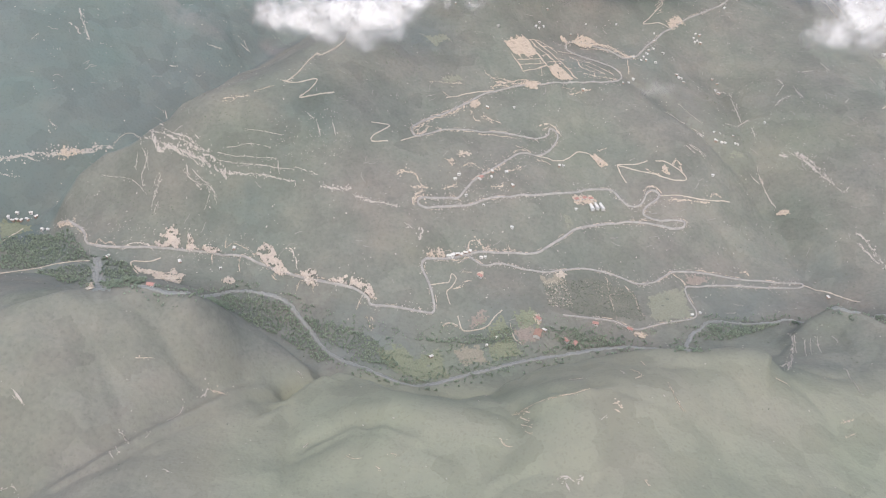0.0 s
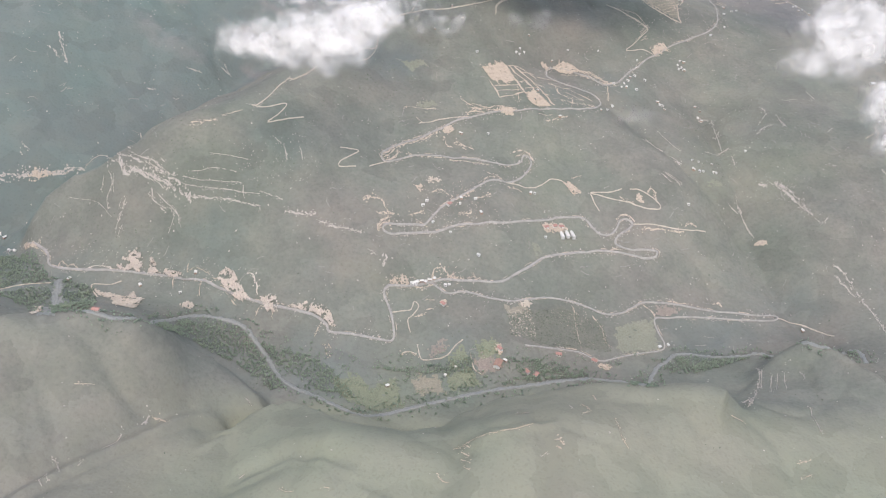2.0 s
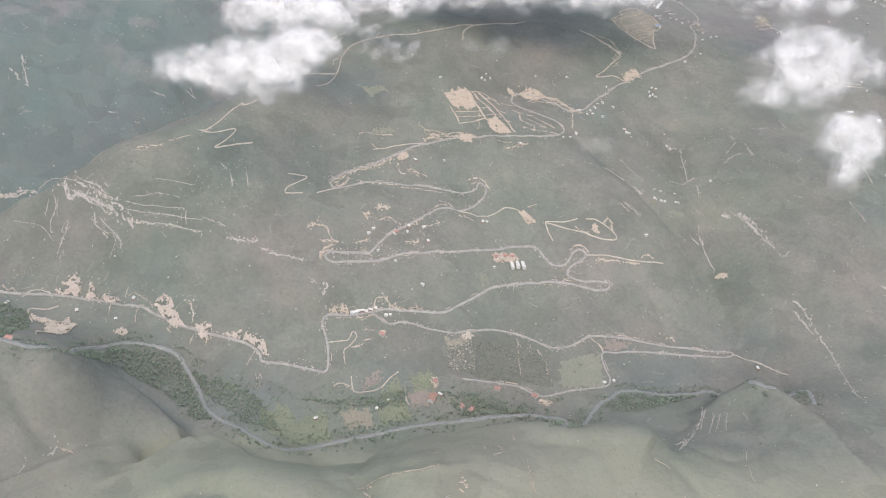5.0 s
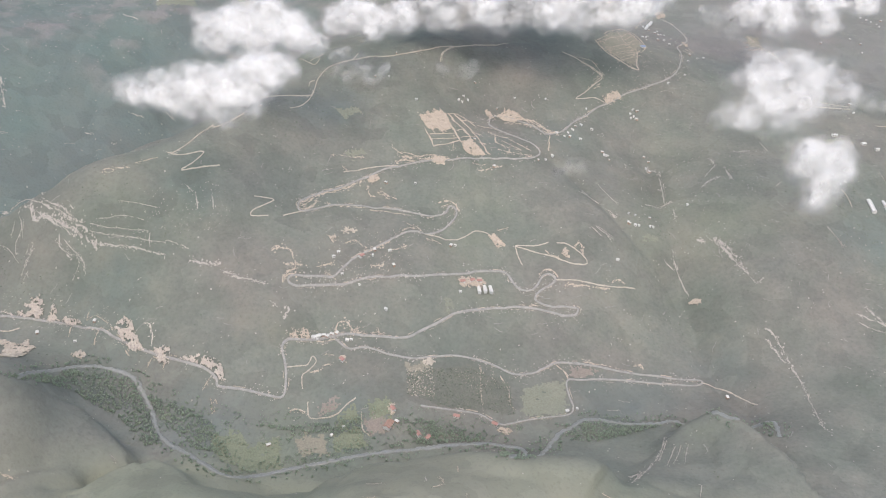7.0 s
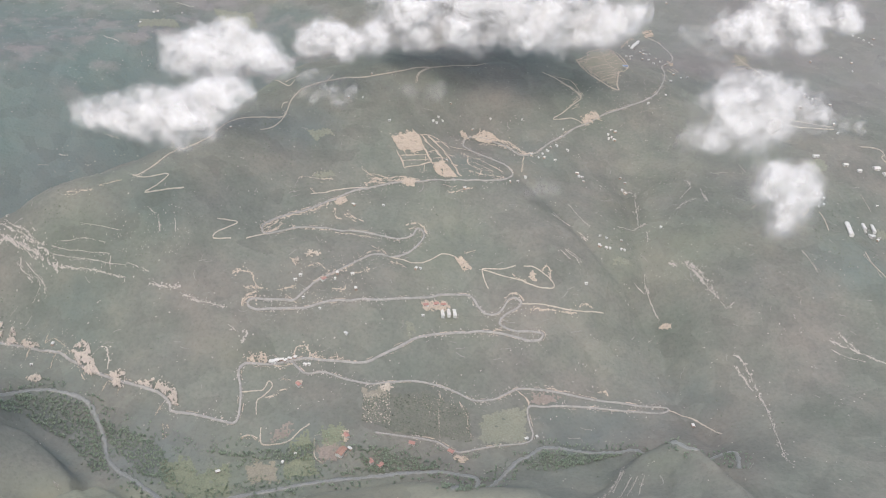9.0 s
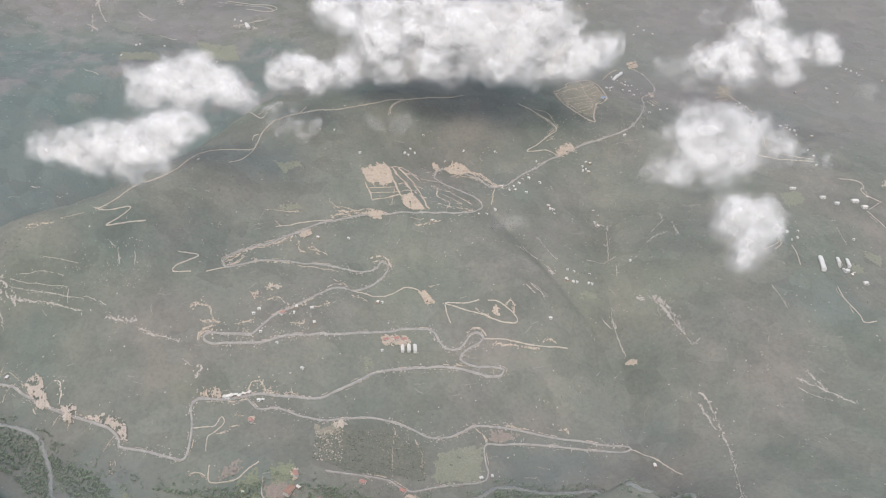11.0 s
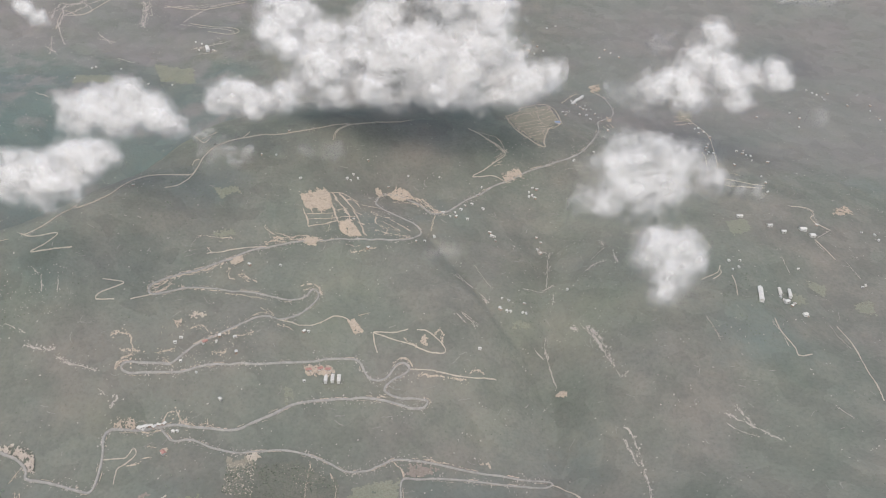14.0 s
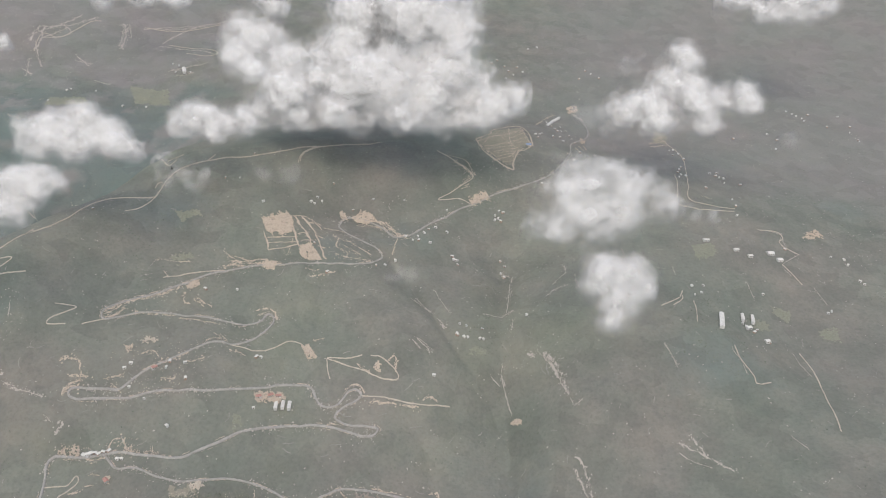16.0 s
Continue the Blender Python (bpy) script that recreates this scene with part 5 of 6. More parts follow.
rng = np.random.default_rng(5)
TREES = [tree_shape(rng, 9) for i in range(6)]
BUSHES = []
for i in range(5):
    v = np.concatenate([BALL_V * (0.3 + 0.25 * rng.random((len(BALL_V), 1))) * [1, 1, 0.75] + [rng.normal(0, 0.22), rng.normal(0, 0.22), 0.22] for k in range(3)])
    BUSHES.append((v, np.concatenate([BALL_F + k * len(BALL_V) for k in range(3)])))
spots = []
for poly in WOODS:
    p = np.array(poly, float)
    lo, hi = p.min(0), p.max(0)
    n = int(np.prod(hi - lo) / 7)
    q = lo + rng.random((n, 2)) * (hi - lo)
    q = q[inside(q[:, 0], q[:, 1], poly) & (wave(q[:, 0], q[:, 1], 45) + 0.5 * wave(q[:, 0], q[:, 1], 21, 3.0) > -0.8)]
    spots.append(q)
bank = smooth_line(RIVER, 3.0)
for side in (-1, 1, -1, 1):
    t = np.gradient(bank, axis=0)
    t /= np.linalg.norm(t, axis=1)[:, None]
    off = side * (4.2 + np.abs(rng.normal(0, 6, len(bank))))
    q = bank + np.stack([-t[:, 1], t[:, 0]], 1) * off[:, None] + rng.normal(0, 1.0, bank.shape)
    spots.append(q[(rng.random(len(q)) < 0.75) & (wave(q[:, 0], q[:, 1], 60, 1.0) > -0.35)])
spots = np.concatenate(spots)
near_river = np.min(((spots[:, None, :] - bank[None, ::3, :]) ** 2).sum(-1), 1) < 3.2 ** 2
spots = spots[~near_river]
plant("valley_woods", spots, 1.9 + 2.3 * rng.random(len(spots)), TREES, LEAVES, "dense dark-green trees along the valley floor and river", "trees", 6)
p = np.array(MEADOWS, float)
q = p.min(0) + rng.random((7000, 2)) * (p.max(0) - p.min(0))
q = q[inside(q[:, 0], q[:, 1], MEADOWS) & (wave(q[:, 0], q[:, 1], 38, 2.0) + 0.8 * wave(q[:, 0], q[:, 1], 15, 6.0) > 0.1)]
plant("meadow_trees", q, 1.2 + 1.8 * rng.random(len(q)), TREES, LEAVES, "loose green trees and hedges between the river meadows", "trees", 12)
q = np.column_stack([rng.uniform(-560, 1250, 34000), rng.uniform(390, 2200, 34000)])
want = 0.5 + wave(q[:, 0], q[:, 1], 170) + 0.7 * wave(q[:, 0], q[:, 1], 60, 2.0) + 0.5 * wave(q[:, 0], q[:, 1], 24, 4.0)
q = q[(want > 1.0) & ((q[:, 1] > 650) | (want > 1.45))]
plant("hillside_shrubs", q, 0.6 + 1.3 * rng.random(len(q)) ** 3, BUSHES, SHRUBS, "scattered low dark shrubs on the grassy slopes", "shrubs", 8)
SCRUB = [[(11, 1242), (115, 1319), (216, 1369), (246, 1330), (137, 1253), (63, 1204)], [(766, 1140), (856, 1220), (955, 1195), (873, 1065), (791, 1065)], [(493, 1118), (563, 1183), (590, 1051), (551, 1023)], [(-153, 1387), (54, 1327), (84, 1272), (-37, 1186)], [(-425, 1513), (-340, 1751), (-206, 1624), (-313, 1431)], [(-88, 1156), (14, 1220), (70, 1172), (-13, 1080)], [(-168, 927), (-112, 955), (-77, 918), (-134, 903)], [(-281, 943), (-173, 958), (-154, 932), (-224, 914)], [(-382, 888), (-267, 867), (-238, 828), (-355, 838)]]
clumps = []
for poly in SCRUB:
    lo, hi = np.array(poly, float).min(0), np.array(poly, float).max(0)
    hearts = lo + rng.random((int(np.prod(hi - lo) / 900) + 6, 2)) * (hi - lo)
    c = np.repeat(hearts, 12, 0)
    c += rng.normal(0, 1, c.shape) * (3 + 9 * rng.random((len(c), 1)))
    clumps.append(c[inside(c[:, 0], c[:, 1], poly)])
clumps = np.concatenate(clumps)
plant("scrub_thickets", clumps, 0.7 + 1.1 * rng.random(len(clumps)) ** 2, BUSHES, SHRUBS, "clumps of dark green scrub in the folds of the slopes", "shrubs", 14)
p = np.array([(x, y) for x in np.arange(200, 345, 3.4) for y in np.arange(755, 845, 4.2)], float)
p += rng.normal(0, 0.8, p.shape)
p = p[inside(p[:, 0], p[:, 1], [(202, 796), (232, 811), (278, 829), (330, 819), (340, 777), (304, 778), (262, 767), (208, 766)]) & (rng.random(len(p)) < 0.8)]
plant("orchard_trees", p, 1.0 + 1.5 * rng.random(len(p)), BUSHES, SHRUBS, "rows of small dark orchard trees", "trees", 9)
q = np.column_stack([rng.uniform(-450, 1050, 5200), rng.uniform(420, 1900, 5200)])
q = q[wave(q[:, 0], q[:, 1], 120, 5.0) + 0.8 * wave(q[:, 0], q[:, 1], 31, 6.0) > 0.35]
bare_v, bare_f = [], []
q2 = np.column_stack([rng.uniform(-900, 1250, 26000), rng.uniform(700, 2300, 26000)])
q2 = q2[wave(q2[:, 0], q2[:, 1], 95, 8.0) + 0.9 * wave(q2[:, 0], q2[:, 1], 37, 9.0) + 0.5 * wave(q2[:, 0], q2[:, 1], 15, 1.0) > 0.55]
flecks(rng, q2, 2.5, 0.8, bare_v, bare_f)
for line, spread in ((LOWER_ROAD, 5), (HAIRPIN_ROAD, 5), (MIDDLE_ROAD, 6), (UPPER_ROAD, 5), (EAST_ROAD, 5), (RIDGE_ROAD, 4)):
    beside = smooth_line(line, 3.0)
    beside = beside[wave(beside[:, 0], beside[:, 1], 70, 3.0) + 0.7 * wave(beside[:, 0], beside[:, 1], 26, 5.0) > 0.0]
    flecks(rng, np.repeat(beside, 3, 0), spread, 0.55, bare_v, bare_f)
    flecks(rng, beside, 1.8, 1.0, bare_v, bare_f)
tagged(new("bare_spots", mesh_from("bare_spots", bare_v, bare_f, ROCK)), "many small spots of bare pale soil in the grass", "bare soil", kind="stuff")
bank_v, bank_f = [], []
for line, width in ((LOWER_ROAD, 2.5), (HAIRPIN_ROAD, 2.2), (MIDDLE_ROAD, 1.9), (UPPER_ROAD, 2.0), (EAST_ROAD, 1.8)):
    mid = smooth_line(line, 2.0)
    run = np.gradient(mid, axis=0)
    run /= np.maximum(np.linalg.norm(run, axis=1), 1e-6)[:, None]
    for start in range(0, len(mid) - 12, 5):
        if rng.random() > 0.55:
            continue
        k, side = int(rng.integers(4, 11)), rng.choice((-1, 1))
        n = np.stack([-run[start:start + k, 1], run[start:start + k, 0]], 1) * side
        off = width / 2 + rng.uniform(-0.1, 2.2) + rng.normal(0, 0.2, k)
        wide = rng.uniform(0.25, 0.9) * (0.5 + rng.random(k))
        a, b = mid[start:start + k] + n * off[:, None], mid[start:start + k] + n * (off + wide)[:, None]
        at = len(bank_v)
        for low, high in zip(a, b):
            bank_v += [(low[0], low[1], float(surface(low[0], low[1])) + 0.45), (high[0], high[1], float(surface(high[0], high[1])) + 0.5 + 0.6 * rng.random())]
        bank_f += [(at + 2 * i, at + 2 * i + 1, at + 2 * i + 3, at + 2 * i + 2) for i in range(k - 1) if rng.random() < 0.85]
tagged(new("cut_banks", mesh_from("cut_banks", bank_v, bank_f, EARTH)), "crumbling cut banks of tan earth beside the roads", "earth bank", kind="stuff")
path_v, path_f = [], []
for x, y in np.column_stack([rng.uniform(-900, 1150, 4200), rng.uniform(680, 2200, 4200)]):
    if wave(x, y, 130, 2.5) + 0.8 * wave(x, y, 44, 7.0) < 0.35:
        continue
    gx1, gy1 = float(surface(x + 6, y) - surface(x - 6, y)), float(surface(x, y + 6) - surface(x, y - 6))
    a = math.atan2(gx1, -gy1) + rng.normal(0, 0.35) + (1.57 if rng.random() < 0.2 else 0)
    w, k = 0.25 + 0.5 * rng.random() ** 2, int(3 + 7 * rng.random())
    at = len(path_v)
    for i in range(k + 1):
        for s in (-1, 1):
            ww = w * (0.3 + rng.random())
            px, py = x - s * ww * math.sin(a), y + s * ww * math.cos(a)
            path_v.append((px, py, float(surface(px, py)) + 0.4))
        x, y, a = x + 1.8 * math.cos(a), y + 1.8 * math.sin(a), a + rng.normal(0, 0.22)
    path_f += [(at + 2 * i, at + 2 * i + 1, at + 2 * i + 3, at + 2 * i + 2) for i in range(k)]
tagged(new("worn_paths", mesh_from("worn_paths", path_v, path_f, PATH)), "faint worn paths and terrace edges across the slopes", "paths", kind="stuff")
PEBBLES = [(BALL_V * (0.3 + 0.3 * rng.random((len(BALL_V), 1))) * [1.3, 0.9, 0.5], BALL_F) for i in range(4)]
plant("loose_rocks", q, 0.8 + 1.6 * rng.random(len(q)) ** 3, PEBBLES, STONES, "scattered pale boulders and stones on the slopes", "rocks", 10)


# ---------------------------------------------------------------- buildings
def part(name, bm, material, parent, label=""):
    me = bpy.data.meshes.new(name)
    bm.to_mesh(me)
    bm.free()
    me.materials.append(material)
    ob = new(name, me)
    ob.parent = parent
    return tagged(ob, label) if label else ob


def box(lo, hi):
    bm = bmesh.new()
    bmesh.ops.create_cube(bm, size=1)
    for v in bm.verts:
        v.co = Vector([lo[i] + (v.co[i] + 0.5) * (hi[i] - lo[i]) for i in range(3)])
    return bm


def gable(length, width, wall, rise, over=0.4, thick=0.18):
    """A roof of two slopes with overhanging eaves, of real thickness."""
    bm = bmesh.new()
    hl, hw = length / 2 + over, width / 2 + over
    low = wall - over * rise / (width / 2)
    ring = [(-hw, low), (0, wall + rise), (hw, low), (hw, low - thick), (0, wall + rise - thick), (-hw, low - thick)]
    ends = [[bm.verts.new((s * hl, y, z)) for y, z in ring] for s in (-1, 1)]
    n = len(ring)
    for k in range(n):
        bm.faces.new((ends[0][k], ends[0][(k + 1) % n], ends[1][(k + 1) % n], ends[1][k]))
    for e, s in ((ends[0], -1), (ends[1], 1)):
        for q in ((0, 1, 4, 5), (1, 2, 3, 4)):
            bm.faces.new([e[k] for k in q])
    bmesh.ops.recalc_face_normals(bm, faces=bm.faces)
    return bm


def walls(length, width, wall, rise):
    bm = bmesh.new()
    ring = [(-width / 2, -1.5), (-width / 2, wall), (0, wall + rise - 0.2), (width / 2, wall), (width / 2, -1.5)]
    ends = [[bm.verts.new((s * length / 2, y, z)) for y, z in ring] for s in (-1, 1)]
    n = len(ring)
    for k in range(n):
        bm.faces.new((ends[0][k], ends[0][(k + 1) % n], ends[1][(k + 1) % n], ends[1][k]))
    bm.faces.new(ends[0])
    bm.faces.new(ends[1])
    bmesh.ops.recalc_face_normals(bm, faces=bm.faces)
    return bm


def house(length, width, wall, rise, wall_mat, roof_mat, label, group, category="house"):
    """A small house with walls, a pitched roof, a door and windows."""
    h = tagged(new("barn" if category == "barn" else "house"), label, category, group)
    part("wall", walls(length, width, wall, rise), wall_mat, h)
    part("roof", gable(length, width, wall, rise), roof_mat, h)
    part("door", box((-0.5, -width / 2 - 0.05, 0), (0.5, -width / 2 + 0.02, 2.0)), TIMBER, h)
    for x in (-length * 0.3, length * 0.3):
        part("window", box((x - 0.5, -width / 2 - 0.05, 0.95), (x + 0.5, -width / 2 + 0.02, 1.95)), PANE, h)
    return h


def stand(ob, x, y, turn):
    return pose(x, y, float(surface(x, y)) + 0.15, 0, 0, turn)


KINDS = {
    "white": [(4.0, 3.0, 2.05, 0.6, PLASTER, TIN, "small white plastered house with a zinc roof", "hillside houses"), (3.0, 2.4, 2.0, 0.5, PLASTER, TIN, "tiny white hut with a zinc roof", "hillside houses"),
              (4.8, 3.0, 2.1, 0.6, BRICK, TIN, "small brick house with a pale zinc roof", "hillside houses")],
    "hut": [(2.6, 2.0, 1.7, 0.45, PLASTER, TIN, "little whitewashed hut with a zinc roof", "hillside houses"), (3.2, 1.9, 1.8, 0.4, BRICK, TIN, "narrow brick hut with a pale zinc roof", "hillside houses")],
    "red": [(7, 4.6, 2.4, 1.1, PLASTER, TILE, "house with a faded red tile roof", "red-roofed houses")],
    "brown": [(13, 8, 3.2, 1.8, PLASTER, BROWN_TILE, "large farmhouse with a brown tile roof", "red-roofed houses")],
}
first = {}


def houses(kind, places):
    r = random.Random(len(places) * 7 + len(kind))
    for x, y in places:
        spec = r.choice(KINDS[kind])
        turn = r.uniform(-40, 40) + r.choice((0, 90))
        if spec not in first:
            first[spec] = house(*spec)
            first[spec].matrix_basis = stand(first[spec], x, y, turn)
        else:
            copy_thing(first[spec], stand(first[spec], x, y, turn))


def white_houses(places):
    houses("white", places)


def huts(places):
    houses("hut", places)


def red_houses(places):
    houses("red", places)


def brown_houses(places):
    houses("brown", places)


def barn(x, y, turn, length, width):
    b = house(length, width, 3.0, 0.22 * width, PLASTER, TIN, "long low white shed with a pale metal roof", "long sheds", "barn")
    b.matrix_basis = stand(b, x, y, turn)


white_houses([(132, 948), (81, 936), (86, 944), (97, 915), (169, 1101), (127, 1088), (234, 1000), (240, 1002), (133, 957), (153, 959), (162, 881),
    (121, 833), (126, 834), (404, 792), (417, 798), (200, 732), (128, 706), (61, 682), (140, 717), (255, 931), (162, 939)])
white_houses([(407, 1291), (402, 1271), (420, 1274), (441, 1312), (422, 1313), (467, 1259), (363, 1204), (375, 1224), (283, 1166), (517, 1394), (522,
    1374), (513, 1374), (145, 1277), (213, 1313), (220, 1327), (228, 1325), (219, 1313), (491, 1101), (501, 1100), (524, 1102), (585, 1156), (472,
    1026), (461, 1258), (613, 851), (380, 1275)])
white_houses([(578, 1797), (593, 1825), (559, 1678), (567, 1685), (572, 1696), (597, 1757), (602, 1743), (609, 1748), (594, 1693), (608, 1701), (615,
    1677), (637, 1583), (618, 1506), (583, 1468), (512, 1383), (523, 1373), (518, 1378), (524, 1392), (661, 1613), (676, 1628), (648, 1627)])
white_houses([(835, 1725), (844, 1710), (853, 1690), (837, 1625), (838, 1602), (847, 1600), (894, 1629), (904, 1622), (911, 1619), (919, 1617), (946,
    1597), (878, 1556), (919, 1520), (920, 1489), (916, 1452), (967, 1820), (1043, 1863), (1058, 1837), (1049, 1795), (1107, 1996), (1118, 1987),
    (1125, 1976), (1153, 1993), (1139, 1959), (1219, 1998), (1233, 1947), (1233, 1875), (1183, 1938)])
white_houses([(821, 1235), (838, 1239), (833, 1219), (931, 1258), (1078, 1381), (1081, 1368), (1090, 1329), (1095, 1323), (1025, 1245), (1031, 1250),
    (464, 1258), (458, 1264), (537, 1274), (543, 1268), (492, 1100), (502, 1099), (507, 1099), (529, 1103), (585, 1156), (983, 1378), (890, 1181),
    (905, 1167), (895, 1177)])
white_houses([(-505, 880), (-501, 884), (-497, 886), (-491, 891), (-461, 868), (-454, 868), (-482, 898), (-510, 881), (-489, 900), (-503, 892), (-196,
    814), (-206, 781), (-258, 789), (-348, 793)])
white_houses([(427, 2087), (439, 2107), (460, 2082), (472, 2058), (485, 2044), (470, 2013), (490, 2090), (506, 2070), (508, 2206), (529, 2224), (655,
    2131), (669, 2113), (689, 2092), (642, 2081)])
white_houses([(-253, 1801), (-237, 1796), (-216, 1775), (-233, 1770), (-201, 1772), (-384, 1599), (-379, 1606), (-338, 1627), (-269, 1602), (-227, 1619), (-383, 1534)])
huts([(603, 1855), (588, 1779), (607, 1783), (619, 1764), (626, 1725), (631, 1699), (638, 1681), (565, 1662), (817, 1741), (827, 1720), (832, 1699), (833, 1612), (834, 1591), (842, 1640), (908, 1636), (917, 1595), (412, 1303), (393, 1268), (469, 1250), (399, 1280), (533, 1293), (541, 1285), (823, 1211), (892, 1196), (907, 1188), (910, 1175), (925, 1154), (1057, 1382), (1136, 1969), (1225, 1917), (1234, 1884), (236, 1366), (279, 1333), (307, 1359), (360, 1359), (72, 1303), (94, 1310), (97, 1370), (-79, 1162), (248, 1218), (492, 1119), (502, 1118), (525, 1121), (351, 1195), (122, 905), (432, 1362), (428, 1340)])
white_houses([(77, 832), (83, 831), (85, 835), (90, 837), (95, 836), (100, 839), (106, 841)])
red_houses([(117, 945), (269, 758), (193, 746), (227, 722), (238, 720), (120, 806), (316, 760)])
red_houses([(-235, 622)])
red_houses([(256, 947), (269, 955), (279, 958)])
brown_houses([(191, 726)])
barn(280, 944, 102, 13, 4)
barn(288, 948, 102, 13, 4)
barn(296, 950, 102, 14, 4)
barn(82, 834, 41, 10, 4)
barn(855, 1160, 83, 38, 6)
barn(892, 1195, 86, 16, 4)
barn(907, 1196, 84, 21, 4)
barn(854, 1358, 16, 10, 5)
barn(900, 1345, 19, 8, 5)
barn(921, 1336, 20, 7, 5)
barn(956, 1357, 19, 11, 8)
barn(969, 1345, 19, 9, 7)
barn(898, 1173, 33, 8, 5)
barn(921, 1154, 29, 7, 5)
barn(586, 1797, 73, 42, 5)
barn(598, 1832, 71, 33, 5)
barn(-217, 1778, 117, 38, 7)
shelter = house(9, 7, 2.6, 0.8, PLASTER, BLUE, "shed with blue sheeting beside the terraced plots", "long sheds", "barn")
shelter.matrix_basis = stand(shelter, 549, 1602, 20)


# ---------------------------------------------------------------- clouds
scene.cycles.transparent_max_bounces = 64
scene.cycles.max_bounces, scene.cycles.diffuse_bounces, scene.cycles.transmission_bounces = 16, 10, 10


def vapour(name, v, f, thick, swell, parent):
    me = bpy.data.meshes.new(name)
    me.vertices.add(len(v))
    me.vertices.foreach_set("co", np.asarray(v, np.float32).ravel())
    me.loops.add(f.size)
    me.loops.foreach_set("vertex_index", f.astype(np.int32).ravel())
    me.polygons.add(len(f))
    me.polygons.foreach_set("loop_start", np.arange(0, f.size, 3, dtype=np.int32))
    me.update(calc_edges=True)
    me.attributes.new("thick", "FLOAT", "POINT").data.foreach_set("value", np.asarray(thick, np.float32))
    me.attributes.new("swell", "FLOAT_VECTOR", "POINT").data.foreach_set("vector", np.asarray(swell, np.float32).ravel())
    me.materials.append(CLOUD)
    me.shade_smooth()
    ob = new(name, me)
    ob.parent = parent
    return ob


def unit(v):
    return v / np.maximum(np.linalg.norm(v, axis=-1, keepdims=True), 1e-6)


def lattice_noise(rng, shape, cells):
    """Smooth noise between -1 and 1 on a grid, from a random lattice of the given cell size in grid steps."""
    n = [int(math.ceil(k / cells)) + 2 for k in shape]
    v = rng.uniform(-1, 1, n)
    for axis, k in enumerate(shape):
        at = np.arange(k) / cells
        i = at.astype(int)
        u = at - i
        u = u * u * (3 - 2 * u)
        u = u.reshape([-1 if a == axis else 1 for a in range(3)])
        v = np.take(v, i, axis) * (1 - u) + np.take(v, i + 1, axis) * u
    return v


def skin(field, level):
    """The surface on which a field on a grid takes a level, as vertices in grid steps and triangles."""
    low = field < level
    total, count = np.zeros((*[k - 1 for k in field.shape], 3)), np.zeros([k - 1 for k in field.shape])
    ends = lambda axis, k: tuple(slice(k, field.shape[a] - 1 + k) if a == axis else slice(None) for a in range(3))
    for axis in range(3):
        f0, f1 = field[ends(axis, 0)], field[ends(axis, 1)]
        cross = (f0 < level) != (f1 < level)
        u = np.where(cross, (level - f0) / np.where(cross, f1 - f0, 1), 0)
        for p in (0, 1):
            for q in (0, 1):
                cut = [slice(None)] * 3
                b, c = [a for a in range(3) if a != axis]
                cut[b], cut[c] = slice(p, field.shape[b] - 1 + p), slice(q, field.shape[c] - 1 + q)
                hit, w = cross[tuple(cut)], u[tuple(cut)]
                total[..., axis] += np.where(hit, w, 0)
                total[..., b] += np.where(hit, p, 0)
                total[..., c] += np.where(hit, q, 0)
                count += hit
    used = count > 0
    number = np.full(used.shape, -1)
    number[used] = np.arange(used.sum())
    verts = np.argwhere(used) + total[used] / count[used][:, None]
    tris = []
    for axis in range(3):
        b, c = [a for a in range(3) if a != axis]
        cross = low[ends(axis, 0)] != low[ends(axis, 1)]
        at = np.argwhere(cross)
        at = at[(at[:, b] > 0) & (at[:, c] > 0) & (at[:, b] < field.shape[b] - 1) & (at[:, c] < field.shape[c] - 1)]
        corner = []
        for p, q in ((1, 1), (0, 1), (0, 0), (1, 0)):
            k = at.copy()
            k[:, b] -= p
            k[:, c] -= q
            corner.append(number[k[:, 0], k[:, 1], k[:, 2]])
        tris += [np.stack([corner[0], corner[1], corner[2]], 1), np.stack([corner[0], corner[2], corner[3]], 1)]
    return verts, np.concatenate(tris)


